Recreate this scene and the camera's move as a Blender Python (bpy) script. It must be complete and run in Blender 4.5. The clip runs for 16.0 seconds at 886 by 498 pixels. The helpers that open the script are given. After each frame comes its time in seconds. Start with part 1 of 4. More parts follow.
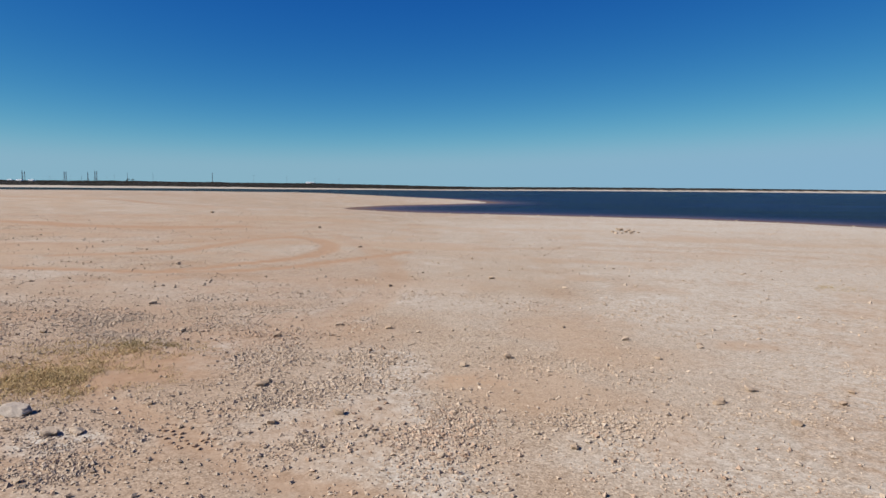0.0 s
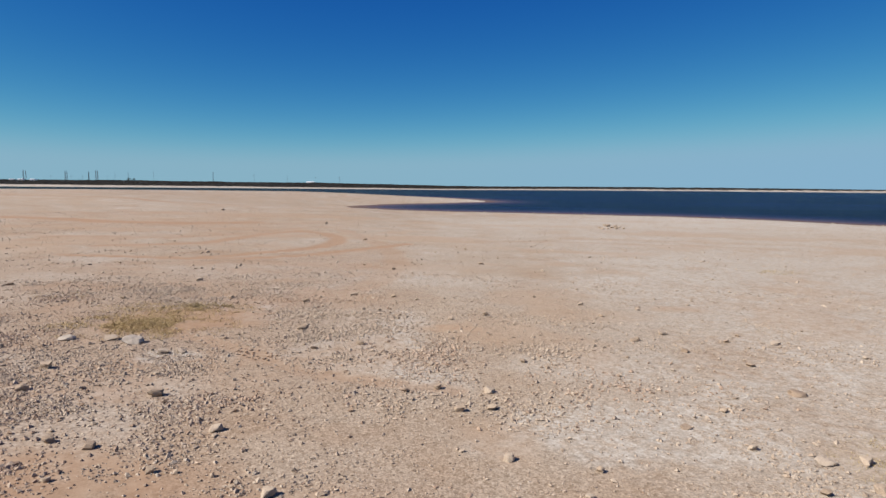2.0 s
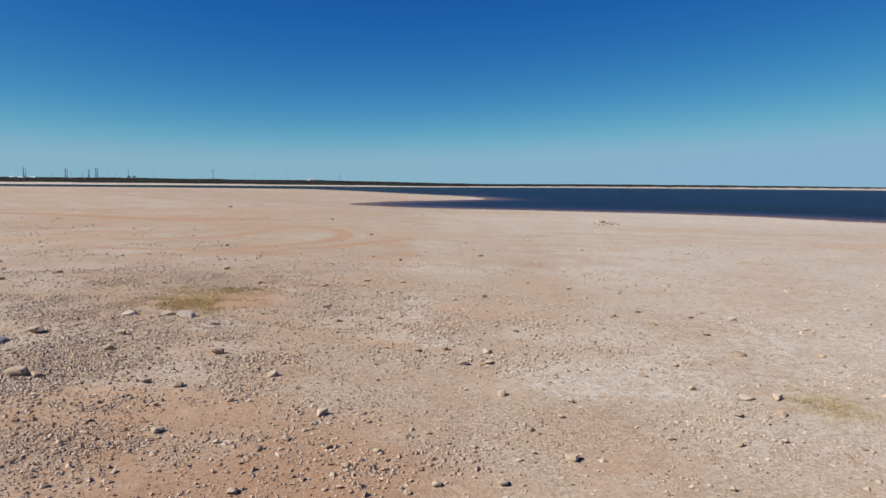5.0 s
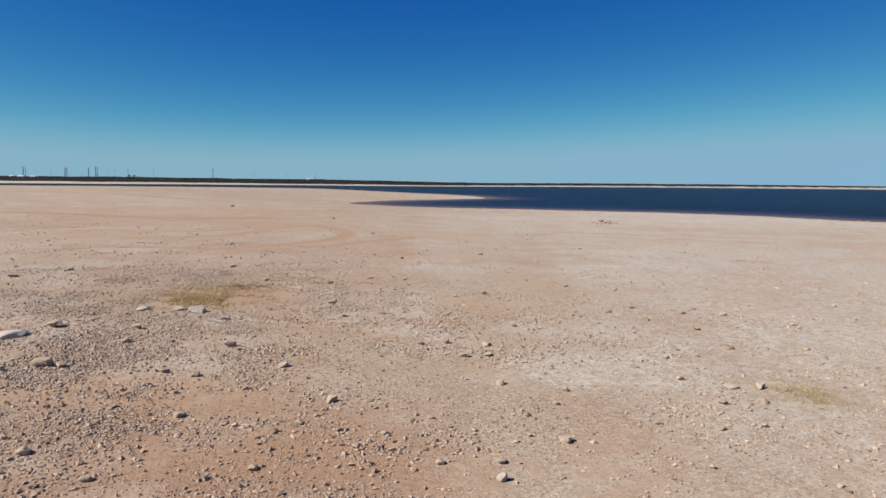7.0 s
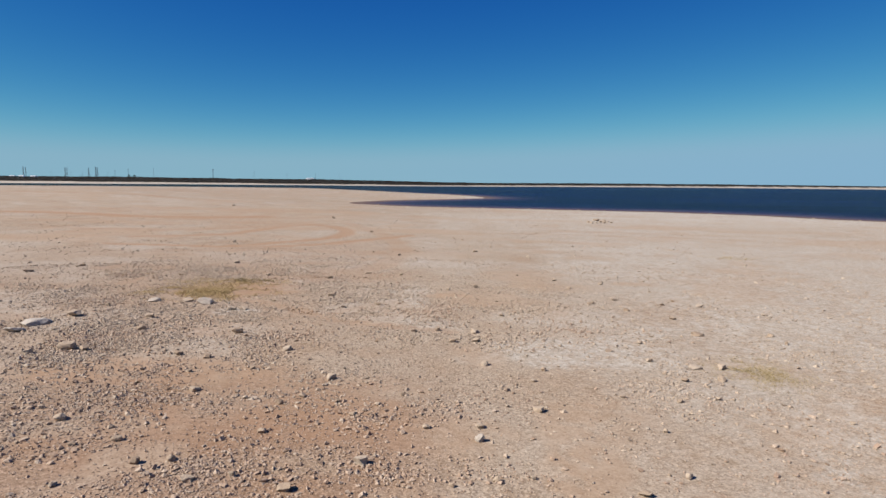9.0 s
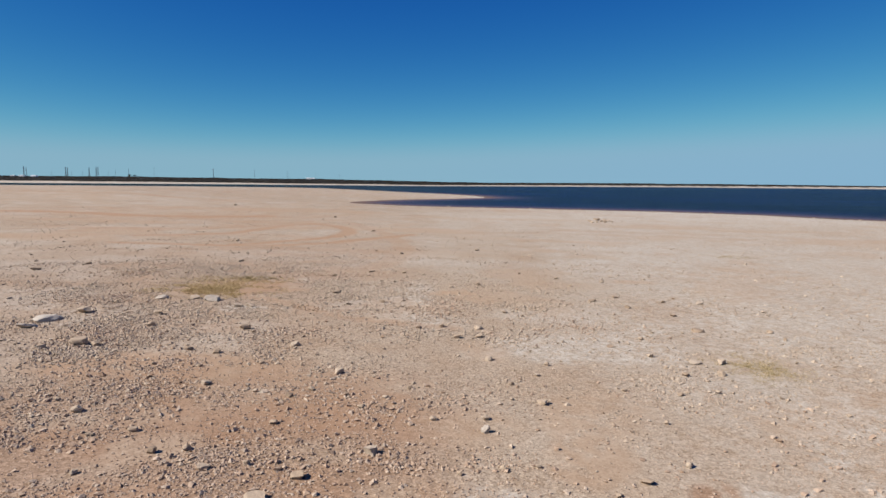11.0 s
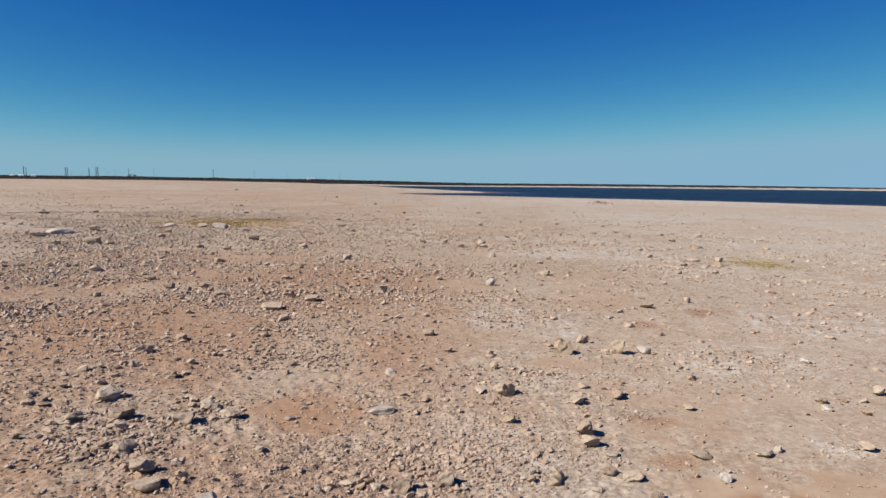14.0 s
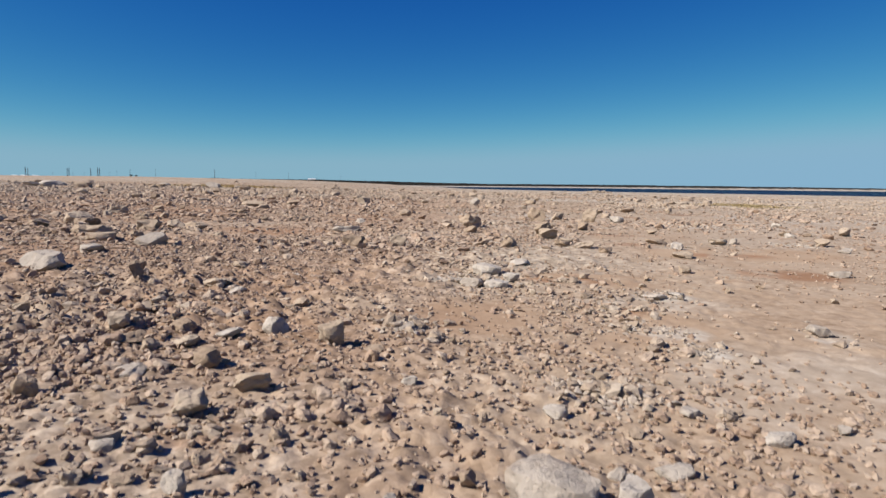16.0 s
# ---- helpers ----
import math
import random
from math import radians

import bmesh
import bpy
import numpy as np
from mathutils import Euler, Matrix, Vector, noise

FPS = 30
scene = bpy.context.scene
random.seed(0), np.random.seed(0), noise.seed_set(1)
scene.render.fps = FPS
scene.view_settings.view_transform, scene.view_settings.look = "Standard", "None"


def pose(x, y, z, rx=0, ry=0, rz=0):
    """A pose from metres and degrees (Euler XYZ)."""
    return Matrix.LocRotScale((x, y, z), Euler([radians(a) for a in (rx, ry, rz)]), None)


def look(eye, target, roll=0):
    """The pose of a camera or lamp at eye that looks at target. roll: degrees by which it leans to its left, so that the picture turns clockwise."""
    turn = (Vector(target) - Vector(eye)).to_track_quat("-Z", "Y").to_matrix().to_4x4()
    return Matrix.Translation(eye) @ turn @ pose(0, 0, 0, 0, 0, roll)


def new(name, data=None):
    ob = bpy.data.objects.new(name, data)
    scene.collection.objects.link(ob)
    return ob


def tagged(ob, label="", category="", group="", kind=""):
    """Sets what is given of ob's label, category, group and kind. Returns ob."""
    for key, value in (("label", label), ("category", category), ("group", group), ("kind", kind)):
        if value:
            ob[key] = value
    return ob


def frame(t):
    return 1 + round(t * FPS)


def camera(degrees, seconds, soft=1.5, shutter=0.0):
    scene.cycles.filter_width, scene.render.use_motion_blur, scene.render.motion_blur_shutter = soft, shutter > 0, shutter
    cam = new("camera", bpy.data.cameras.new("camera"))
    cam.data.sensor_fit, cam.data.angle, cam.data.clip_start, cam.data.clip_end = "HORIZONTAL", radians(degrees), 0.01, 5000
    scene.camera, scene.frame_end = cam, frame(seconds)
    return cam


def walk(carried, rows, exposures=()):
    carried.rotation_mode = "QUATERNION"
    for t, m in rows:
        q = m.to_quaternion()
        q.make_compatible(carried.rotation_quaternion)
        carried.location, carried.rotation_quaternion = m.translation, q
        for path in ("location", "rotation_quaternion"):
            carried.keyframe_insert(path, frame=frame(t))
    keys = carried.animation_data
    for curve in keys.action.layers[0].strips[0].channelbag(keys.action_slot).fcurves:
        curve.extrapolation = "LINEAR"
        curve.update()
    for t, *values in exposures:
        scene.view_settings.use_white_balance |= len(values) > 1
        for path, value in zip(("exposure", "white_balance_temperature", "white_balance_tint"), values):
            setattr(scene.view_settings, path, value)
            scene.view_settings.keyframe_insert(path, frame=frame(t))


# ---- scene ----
cam = camera(72.0, 16.0, 1.5, 0.1)
PATH = [
    (0, (0.66, 1.393, 2.032), (0.66, 3.383, 1.834), 0.6),
    (0.5, (0.703, 0.962, 2.037), (0.703, 2.952, 1.839), 0.6),
    (1, (0.725, 0.424, 2.042), (0.724, 2.414, 1.844), 0.6),
    (1.5, (0.752, -0.219, 2.025), (0.75, 1.771, 1.826), 0.6),
    (2, (0.781, -0.836, 1.991), (0.78, 1.154, 1.791), 0.6),
    (2.5, (0.788, -1.208, 2.03), (0.787, 0.782, 1.829), 0.6),
    (3, (0.792, -1.362, 2.033), (0.79, 0.627, 1.831), 0.6),
    (3.5, (0.793, -1.549, 2.02), (0.792, 0.441, 1.817), 0.6),
    (4, (0.765, -1.809, 2.009), (0.764, 0.18, 1.804), 0.6),
    (6.5, (0.681, -2.483, 1.988), (0.681, -0.494, 1.778), 0.6),
    (7, (0.685, -2.552, 2.016), (0.685, -0.563, 1.805), 0.6),
    (7.5, (0.726, -2.633, 2.018), (0.725, -0.644, 1.806), 0.6),
    (8, (0.771, -2.748, 1.971), (0.771, -0.759, 1.759), 0.6),
    (8.5, (0.777, -2.991, 1.995), (0.777, -1.002, 1.783), 0.6),
    (9, (0.804, -3.174, 2.005), (0.804, -1.186, 1.794), 0.6),
    (11.2, (0.74, -3.325, 1.985), (0.739, -1.336, 1.773), 0.6),
    (11.5, (0.729, -3.364, 1.878), (0.728, -1.375, 1.666), 0.6),
    (12, (0.745, -3.474, 1.555), (0.744, -1.485, 1.343), 0.7),
    (12.5, (0.742, -3.547, 1.274), (0.741, -1.558, 1.063), 0.7),
    (13, (0.697, -3.577, 1.125), (0.697, -1.588, 0.915), 0.7),
    (13.5, (0.718, -3.601, 0.955), (0.718, -1.611, 0.746), 0.7),
    (14, (0.705, -3.623, 0.818), (0.705, -1.634, 0.61), 0.7),
    (14.5, (0.749, -3.584, 0.745), (0.749, -1.595, 0.538), 0.7),
    (15, (0.802, -3.608, 0.583), (0.8, -1.619, 0.378), 0.7),
    (15.5, (0.815, -3.647, 0.335), (0.812, -1.657, 0.131), 0.7),
    (16, (0.855, -3.717, 0.138), (0.851, -1.728, -0.067), 0.7),
]
walk(cam, [(t, look(eye, target, roll)) for t, eye, target, roll in PATH])

# ---- light ----
SUN_EL, SUN_AZ = 41.0, -112.0      # degrees; azimuth clockwise from +y (ahead)
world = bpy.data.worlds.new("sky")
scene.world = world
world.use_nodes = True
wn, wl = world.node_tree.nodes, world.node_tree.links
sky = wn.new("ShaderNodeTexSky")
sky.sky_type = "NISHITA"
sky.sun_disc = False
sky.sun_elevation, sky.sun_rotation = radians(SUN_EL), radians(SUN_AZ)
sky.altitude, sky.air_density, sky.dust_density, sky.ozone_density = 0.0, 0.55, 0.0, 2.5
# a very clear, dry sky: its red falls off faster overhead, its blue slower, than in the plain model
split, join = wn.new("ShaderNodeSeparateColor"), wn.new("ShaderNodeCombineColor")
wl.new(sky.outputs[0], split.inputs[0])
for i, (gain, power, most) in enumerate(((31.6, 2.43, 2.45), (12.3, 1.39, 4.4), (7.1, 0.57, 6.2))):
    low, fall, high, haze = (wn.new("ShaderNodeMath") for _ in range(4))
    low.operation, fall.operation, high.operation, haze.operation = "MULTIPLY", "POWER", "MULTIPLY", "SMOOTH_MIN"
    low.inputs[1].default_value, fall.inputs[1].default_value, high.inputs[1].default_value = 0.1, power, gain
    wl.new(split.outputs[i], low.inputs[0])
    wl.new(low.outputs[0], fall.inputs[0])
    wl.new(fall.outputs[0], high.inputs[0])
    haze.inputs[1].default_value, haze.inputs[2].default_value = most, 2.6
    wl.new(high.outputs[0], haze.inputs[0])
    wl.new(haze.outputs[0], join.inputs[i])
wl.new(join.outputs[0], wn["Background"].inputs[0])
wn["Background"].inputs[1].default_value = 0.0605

sun = new("sun", bpy.data.lights.new("sun", "SUN"))
sun.data.energy, sun.data.angle, sun.data.color = 5.0, radians(0.53), (1.0, 0.94, 0.86)
az, el = radians(SUN_AZ), radians(SUN_EL)
sun.matrix_world = look((0, 0, 50), (-50 * math.sin(az) * math.cos(el), -50 * math.cos(az) * math.cos(el), 50 - 50 * math.sin(el)))
scene.view_settings.exposure = 0.72


# ---- small tools ----
def part(name, bm, material, parent=None, label=""):
    """One mesh object made from a bmesh."""
    me = bpy.data.meshes.new(name)
    bm.to_mesh(me)
    bm.free()
    me.materials.append(material)
    ob = new(name, me)
    if parent is not None:
        ob.parent = parent
    if label:
        ob["label"] = label
    return ob


def mesh_from_arrays(name, verts, faces, material, smooth=False):
    """Mesh from numpy arrays of vertices (n, 3) and of triangles or quads (m, k)."""
    me = bpy.data.meshes.new(name)
    n, (m, k) = len(verts), faces.shape
    me.vertices.add(n)
    me.vertices.foreach_set("co", np.ascontiguousarray(verts, np.float32).ravel())
    me.loops.add(m * k)
    me.loops.foreach_set("vertex_index", np.ascontiguousarray(faces, np.int32).ravel())
    me.polygons.add(m)
    me.polygons.foreach_set("loop_start", np.arange(0, m * k, k, dtype=np.int32))
    me.polygons.foreach_set("use_smooth", np.full(m, smooth))
    me.update(calc_edges=True)
    me.validate()
    me.materials.append(material)
    return me


def lattice(ix, iy, seed):
    """A well-mixed random number, 0 to 1, for each whole-numbered place."""
    h = (ix * 374761393 + seed * 1442695041) & 0xFFFFFFFF
    h = ((h ^ (h >> 15)) * 739982445) & 0xFFFFFFFF
    h = ((h ^ (h >> 12)) + iy * 668265263) & 0xFFFFFFFF
    h = ((h ^ (h >> 15)) * 695872825) & 0xFFFFFFFF
    h = ((h ^ (h >> 13)) * 1274126177) & 0xFFFFFFFF
    return ((h ^ (h >> 16)) & 0xFFFF) / 65535.0


def noise2(x, y, scale, seed=0):
    """Smooth value noise, 0 to 1, over numpy arrays; scale is the size of a lump in metres."""
    x, y = np.asarray(x, float) / scale, np.asarray(y, float) / scale
    ix, iy = np.floor(x).astype(np.int64), np.floor(y).astype(np.int64)
    fx, fy = x - ix, y - iy
    fx, fy = fx * fx * (3 - 2 * fx), fy * fy * (3 - 2 * fy)
    a, b = lattice(ix, iy, seed), lattice(ix + 1, iy, seed)
    c, d = lattice(ix, iy + 1, seed), lattice(ix + 1, iy + 1, seed)
    return (a * (1 - fx) + b * fx) * (1 - fy) + (c * (1 - fx) + d * fx) * fy


def fractal(x, y, scale, seed=0, octaves=3):
    total, weight = 0.0, 0.0
    for i in range(octaves):
        total = total + noise2(x, y, scale / 2 ** i, seed + 17 * i) / 2 ** i
        weight += 1 / 2 ** i
    return total / weight


def step(v, lo, hi):
    t = np.clip((v - lo) / (hi - lo), 0, 1)
    return t * t * (3 - 2 * t)


# ---- materials ----
def nodes_of(name, rough=0.9, spec=0.25):
    mat = bpy.data.materials.new(name)
    mat.use_nodes = True
    nt = mat.node_tree
    bsdf = nt.nodes["Principled BSDF"]
    bsdf.inputs["Roughness"].default_value = rough
    bsdf.inputs["Specular IOR Level"].default_value = spec
    return mat, nt, bsdf


def tex_noise(nt, vec, scale, detail=4.0, rough=0.6):
    n = nt.nodes.new("ShaderNodeTexNoise")
    n.inputs["Scale"].default_value, n.inputs["Detail"].default_value, n.inputs["Roughness"].default_value = scale, detail, rough
    nt.links.new(vec, n.inputs["Vector"])
    return n.outputs["Fac"]


def ramp(nt, fac, stops):
    r = nt.nodes.new("ShaderNodeValToRGB")
    while len(r.color_ramp.elements) < len(stops):
        r.color_ramp.elements.new(0.5)
    for e, (p, c) in zip(r.color_ramp.elements, stops):
        e.position, e.color = p, (*c, 1)
    nt.links.new(fac, r.inputs[0])
    return r.outputs[0]


def mix(nt, fac, a, b, blend="MIX"):
    m = nt.nodes.new("ShaderNodeMix")
    m.data_type, m.blend_type = "RGBA", blend
    for sock, v in ((m.inputs[0], fac), (m.inputs[6], a), (m.inputs[7], b)):
        if isinstance(v, (int, float)):
            sock.default_value = v
        elif isinstance(v, tuple):
            sock.default_value = (*v, 1)
        else:
            nt.links.new(v, sock)
    return m.outputs[2]


def maths(nt, op, a, b=0.0, c=None):
    m = nt.nodes.new("ShaderNodeMath")
    m.operation = op
    for sock, v in zip(m.inputs, (a, b) if c is None else (a, b, c)):
        if isinstance(v, (int, float)):
            sock.default_value = v
        else:
            nt.links.new(v, sock)
    return m.outputs[0]


def bump(nt, bsdf, height, strength, dist, chain=None):
    b = nt.nodes.new("ShaderNodeBump")
    b.inputs["Strength"].default_value, b.inputs["Distance"].default_value = strength, dist
    nt.links.new(height, b.inputs["Height"])
    if chain is not None:
        nt.links.new(chain, b.inputs["Normal"])
    nt.links.new(b.outputs[0], bsdf.inputs["Normal"])
    return b.outputs[0]


def pebbles(nt, pos, scale):
    """Rounded lumps packed together: their height, and a tone for each."""
    warp = nt.nodes.new("ShaderNodeTexNoise")
    warp.inputs["Scale"].default_value = scale * 0.6
    nt.links.new(pos, warp.inputs["Vector"])
    push = nt.nodes.new("ShaderNodeVectorMath")
    push.operation = "MULTIPLY_ADD"
    push.inputs[1].default_value = (0.35 / scale,) * 3
    nt.links.new(warp.outputs["Color"], push.inputs[0])
    nt.links.new(pos, push.inputs[2])
    cell = nt.nodes.new("ShaderNodeTexVoronoi")
    cell.inputs["Scale"].default_value = scale
    nt.links.new(push.outputs[0], cell.inputs["Vector"])
    tone = nt.nodes.new("ShaderNodeSeparateColor")
    nt.links.new(cell.outputs["Color"], tone.inputs[0])
    # about half of the lumps stand proud
    proud = maths(nt, "MAXIMUM", 0.0, maths(nt, "SUBTRACT", tone.outputs[1], 0.45))
    dome = maths(nt, "SUBTRACT", 1.0, maths(nt, "MINIMUM", 1.0, maths(nt, "MULTIPLY", cell.outputs["Distance"], 1.7)))
    return maths(nt, "MULTIPLY", maths(nt, "SMOOTH_MIN", dome, 0.55, 0.2), maths(nt, "MULTIPLY", proud, 3.0)), tone.outputs[0]


def ground_material():
    mat, nt, bsdf = nodes_of("dry_lakebed", 0.95, 0.15)
    pos = nt.nodes.new("ShaderNodeNewGeometry").outputs["Position"]
    kinds = nt.nodes.new("ShaderNodeAttribute")
    kinds.attribute_name = "kinds"          # red: bare sand, green: pale caliche, blue: scrubland
    sep = nt.nodes.new("ShaderNodeSeparateColor")
    nt.links.new(kinds.outputs["Color"], sep.inputs[0])
    wet = nt.nodes.new("ShaderNodeAttribute")
    wet.attribute_name = "wet"
    fine = tex_noise(nt, pos, 260.0, 5.0, 0.7)
    grain = tex_noise(nt, pos, 55.0, 6.0, 0.7)
    lump = tex_noise(nt, pos, 7.0, 5.0, 0.65)
    wide = tex_noise(nt, pos, 0.55, 5.0, 0.6)
    far = tex_noise(nt, pos, 0.06, 5.0, 0.6)
    # pebbles pressed into the soil, in two sizes
    small, small_tone = pebbles(nt, pos, 95.0)
    large, large_tone = pebbles(nt, pos, 34.0)
    soil = ramp(nt, grain, [(0.28, (0.185, 0.146, 0.108)), (0.5, (0.315, 0.265, 0.21)), (0.72, (0.41, 0.367, 0.308))])
    soil = mix(nt, 1.0, soil, ramp(nt, small_tone, [(0.0, (0.74, 0.72, 0.70)), (0.5, (1.0, 0.99, 0.98)), (1.0, (1.18, 1.18, 1.18))]), "MULTIPLY")
    soil = mix(nt, 1.0, soil, ramp(nt, large_tone, [(0.0, (0.82, 0.79, 0.76)), (0.5, (1.0, 1.0, 1.0)), (1.0, (1.14, 1.15, 1.16))]), "MULTIPLY")
    tint = ramp(nt, wide, [(0.3, (0.89, 0.79, 0.70)), (0.5, (0.98, 0.96, 0.935)), (0.7, (1.03, 1.045, 1.06))])
    soil = mix(nt, 1.0, soil, tint, "MULTIPLY")
    tint = ramp(nt, far, [(0.3, (0.94, 0.885, 0.825)), (0.55, (1.0, 1.0, 1.0))])
    soil = mix(nt, 1.0, soil, tint, "MULTIPLY")
    rust = nt.nodes.new("ShaderNodeAttribute")
    rust.attribute_name = "rust"
    sand = ramp(nt, lump, [(0.25, (0.20, 0.115, 0.062)), (0.5, (0.285, 0.193, 0.122)), (0.75, (0.36, 0.272, 0.19))])
    sand = mix(nt, 0.4, sand, ramp(nt, fine, [(0.3, (0.25, 0.17, 0.11)), (0.7, (0.41, 0.305, 0.215))]))
    pale = ramp(nt, grain, [(0.3, (0.325, 0.298, 0.255)), (0.55, (0.44, 0.412, 0.366)), (0.75, (0.51, 0.487, 0.448))])
    pale = mix(nt, 1.0, pale, ramp(nt, large_tone, [(0.0, (0.78, 0.77, 0.75)), (1.0, (1.1, 1.1, 1.1))]), "MULTIPLY")
    blotch = ramp(nt, lump, [(0.36, (0, 0, 0)), (0.60, (0.85, 0.85, 0.85))])
    edge = maths(nt, "ADD", maths(nt, "MULTIPLY", lump, 0.8), -0.4)
    bare = maths(nt, "MINIMUM", 1.0, maths(nt, "MAXIMUM", 0.0, maths(nt, "ADD", sep.outputs[0], maths(nt, "MULTIPLY", edge, sep.outputs[0]))))
    col = mix(nt, bare, soil, sand)
    col = mix(nt, rust.outputs["Fac"], col, mix(nt, 1.0, col, (0.80, 0.645, 0.56), "MULTIPLY"))
    col = mix(nt, maths(nt, "MULTIPLY", sep.outputs[1], blotch), col, pale)
    scrub = ramp(nt, tex_noise(nt, pos, 0.09, 8.0, 0.75), [(0.35, (0.008, 0.008, 0.006)), (0.55, (0.016, 0.014, 0.010)), (0.75, (0.05, 0.034, 0.022))])
    col = mix(nt, sep.outputs[2], col, scrub)
    col = mix(nt, wet.outputs["Fac"], col, (0.10, 0.062, 0.045))
    nt.links.new(col, bsdf.inputs["Base Color"])
    first = bump(nt, bsdf, lump, 0.07, 0.02)
    keep = maths(nt, "MAXIMUM", 0.1, maths(nt, "SUBTRACT", 1.0, maths(nt, "ADD", maths(nt, "MULTIPLY", bare, 0.85), maths(nt, "MULTIPLY", sep.outputs[1], 0.4))))
    second = bump(nt, bsdf, maths(nt, "MULTIPLY", large, keep), 0.38, 0.006, first)
    third = bump(nt, bsdf, maths(nt, "MULTIPLY", small, keep), 0.38, 0.0025, second)
    bump(nt, bsdf, fine, 0.3, 0.002, third)
    return mat


def stone_material(name, dark, light, warm, island):
    """Weathered limestone; every stone has its own tone."""
    mat, nt, bsdf = nodes_of(name, 0.92, 0.2)
    geo = nt.nodes.new("ShaderNodeNewGeometry")
    if island:
        pick, pos = geo.outputs["Random Per Island"], geo.outputs["Position"]
    else:
        pick, pos = nt.nodes.new("ShaderNodeObjectInfo").outputs["Random"], geo.outputs["Position"]
    grain = tex_noise(nt, pos, 90.0, 7.0, 0.7)
    patch = tex_noise(nt, pos, 22.0, 4.0, 0.6)
    own = ramp(nt, pick, [(0.0, dark), (0.3, warm), (0.55, light), (0.8, warm), (1.0, light)])
    col = mix(nt, 1.0, own, ramp(nt, grain, [(0.25, (0.62, 0.60, 0.58)), (0.55, (1.0, 1.0, 1.0))]), "MULTIPLY")
    col = mix(nt, ramp(nt, patch, [(0.55, (0, 0, 0)), (0.75, (0.3, 0.3, 0.3))]), col, (0.30, 0.215, 0.155))
    nt.links.new(col, bsdf.inputs["Base Color"])
    first = bump(nt, bsdf, patch, 0.5, 0.012)
    bump(nt, bsdf, grain, 0.9, 0.005, first)
    return mat


def water_material():
    mat, nt, bsdf = nodes_of("lake_water", 0.25, 0.5)
    bsdf.inputs["IOR"].default_value = 1.012
    pos = nt.nodes.new("ShaderNodeNewGeometry").outputs["Position"]
    depth = nt.nodes.new("ShaderNodeAttribute")
    depth.attribute_name = "depth"
    streak = nt.nodes.new("ShaderNodeMapping")
    streak.inputs["Scale"].default_value = (0.25, 1.0, 1.0)
    nt.links.new(pos, streak.inputs["Vector"])
    drift = tex_noise(nt, streak.outputs[0], 0.05, 4.0, 0.6)
    # wind bands of brighter and duller sheen, painted into the deep colour
    bands = nt.nodes.new("ShaderNodeMapping")
    bands.inputs["Scale"].default_value = (0.12, 1.0, 1.0)
    nt.links.new(pos, bands.inputs["Vector"])
    wind_sheen = tex_noise(nt, bands.outputs[0], 0.28, 5.0, 0.7)
    deep = ramp(nt, drift, [(0.35, (0.003, 0.009, 0.020)), (0.65, (0.003, 0.010, 0.046))])
    deep = mix(nt, 1.0, deep, ramp(nt, wind_sheen, [(0.35, (0.55, 0.6, 0.6)), (0.5, (1.0, 1.0, 1.0)), (0.68, (2.2, 2.0, 1.7))]), "MULTIPLY")
    col = ramp(nt, depth.outputs["Fac"], [(0.0, (0.12, 0.075, 0.06)), (0.2, (0.05, 0.04, 0.065)), (0.6, (0.018, 0.022, 0.055))])
    dull_reflection = nt.nodes.new("ShaderNodeAttribute")
    dull_reflection.attribute_name = "dull_reflection"            # greyer reflections of the sheltered western arm, put into the water colour
    deep = mix(nt, dull_reflection.outputs["Fac"], deep, (0.017, 0.020, 0.020))
    col = mix(nt, ramp(nt, depth.outputs["Fac"], [(0.25, (0, 0, 0)), (1.0, (1, 1, 1))]), col, deep)
    nt.links.new(col, bsdf.inputs["Base Color"])
    ripple = tex_noise(nt, pos, 1.6, 6.0, 0.65)
    swell = tex_noise(nt, streak.outputs[0], 0.35, 3.0, 0.5)
    first = bump(nt, bsdf, swell, 0.7, 0.5)
    bump(nt, bsdf, ripple, 0.9, 0.16, first)
    return mat


def plain_material(name, colour, rough=0.7, metal=0.0, vary=0.25, scale=8.0):
    mat, nt, bsdf = nodes_of(name, rough, 0.3)
    bsdf.inputs["Metallic"].default_value = metal
    pos = nt.nodes.new("ShaderNodeNewGeometry").outputs["Position"]
    n = tex_noise(nt, pos, scale, 5.0, 0.65)
    lo = tuple(c * (1 - vary) for c in colour)
    hi = tuple(min(1.0, c * (1 + vary)) for c in colour)
    nt.links.new(ramp(nt, n, [(0.3, lo), (0.7, hi)]), bsdf.inputs["Base Color"])
    return mat


def leaf_material(name, a, b, c):
    mat, nt, bsdf = nodes_of(name, 0.8, 0.15)
    pick = nt.nodes.new("ShaderNodeNewGeometry").outputs["Random Per Island"]
    nt.links.new(ramp(nt, pick, [(0.0, a), (0.5, b), (1.0, c)]), bsdf.inputs["Base Color"])
    return mat


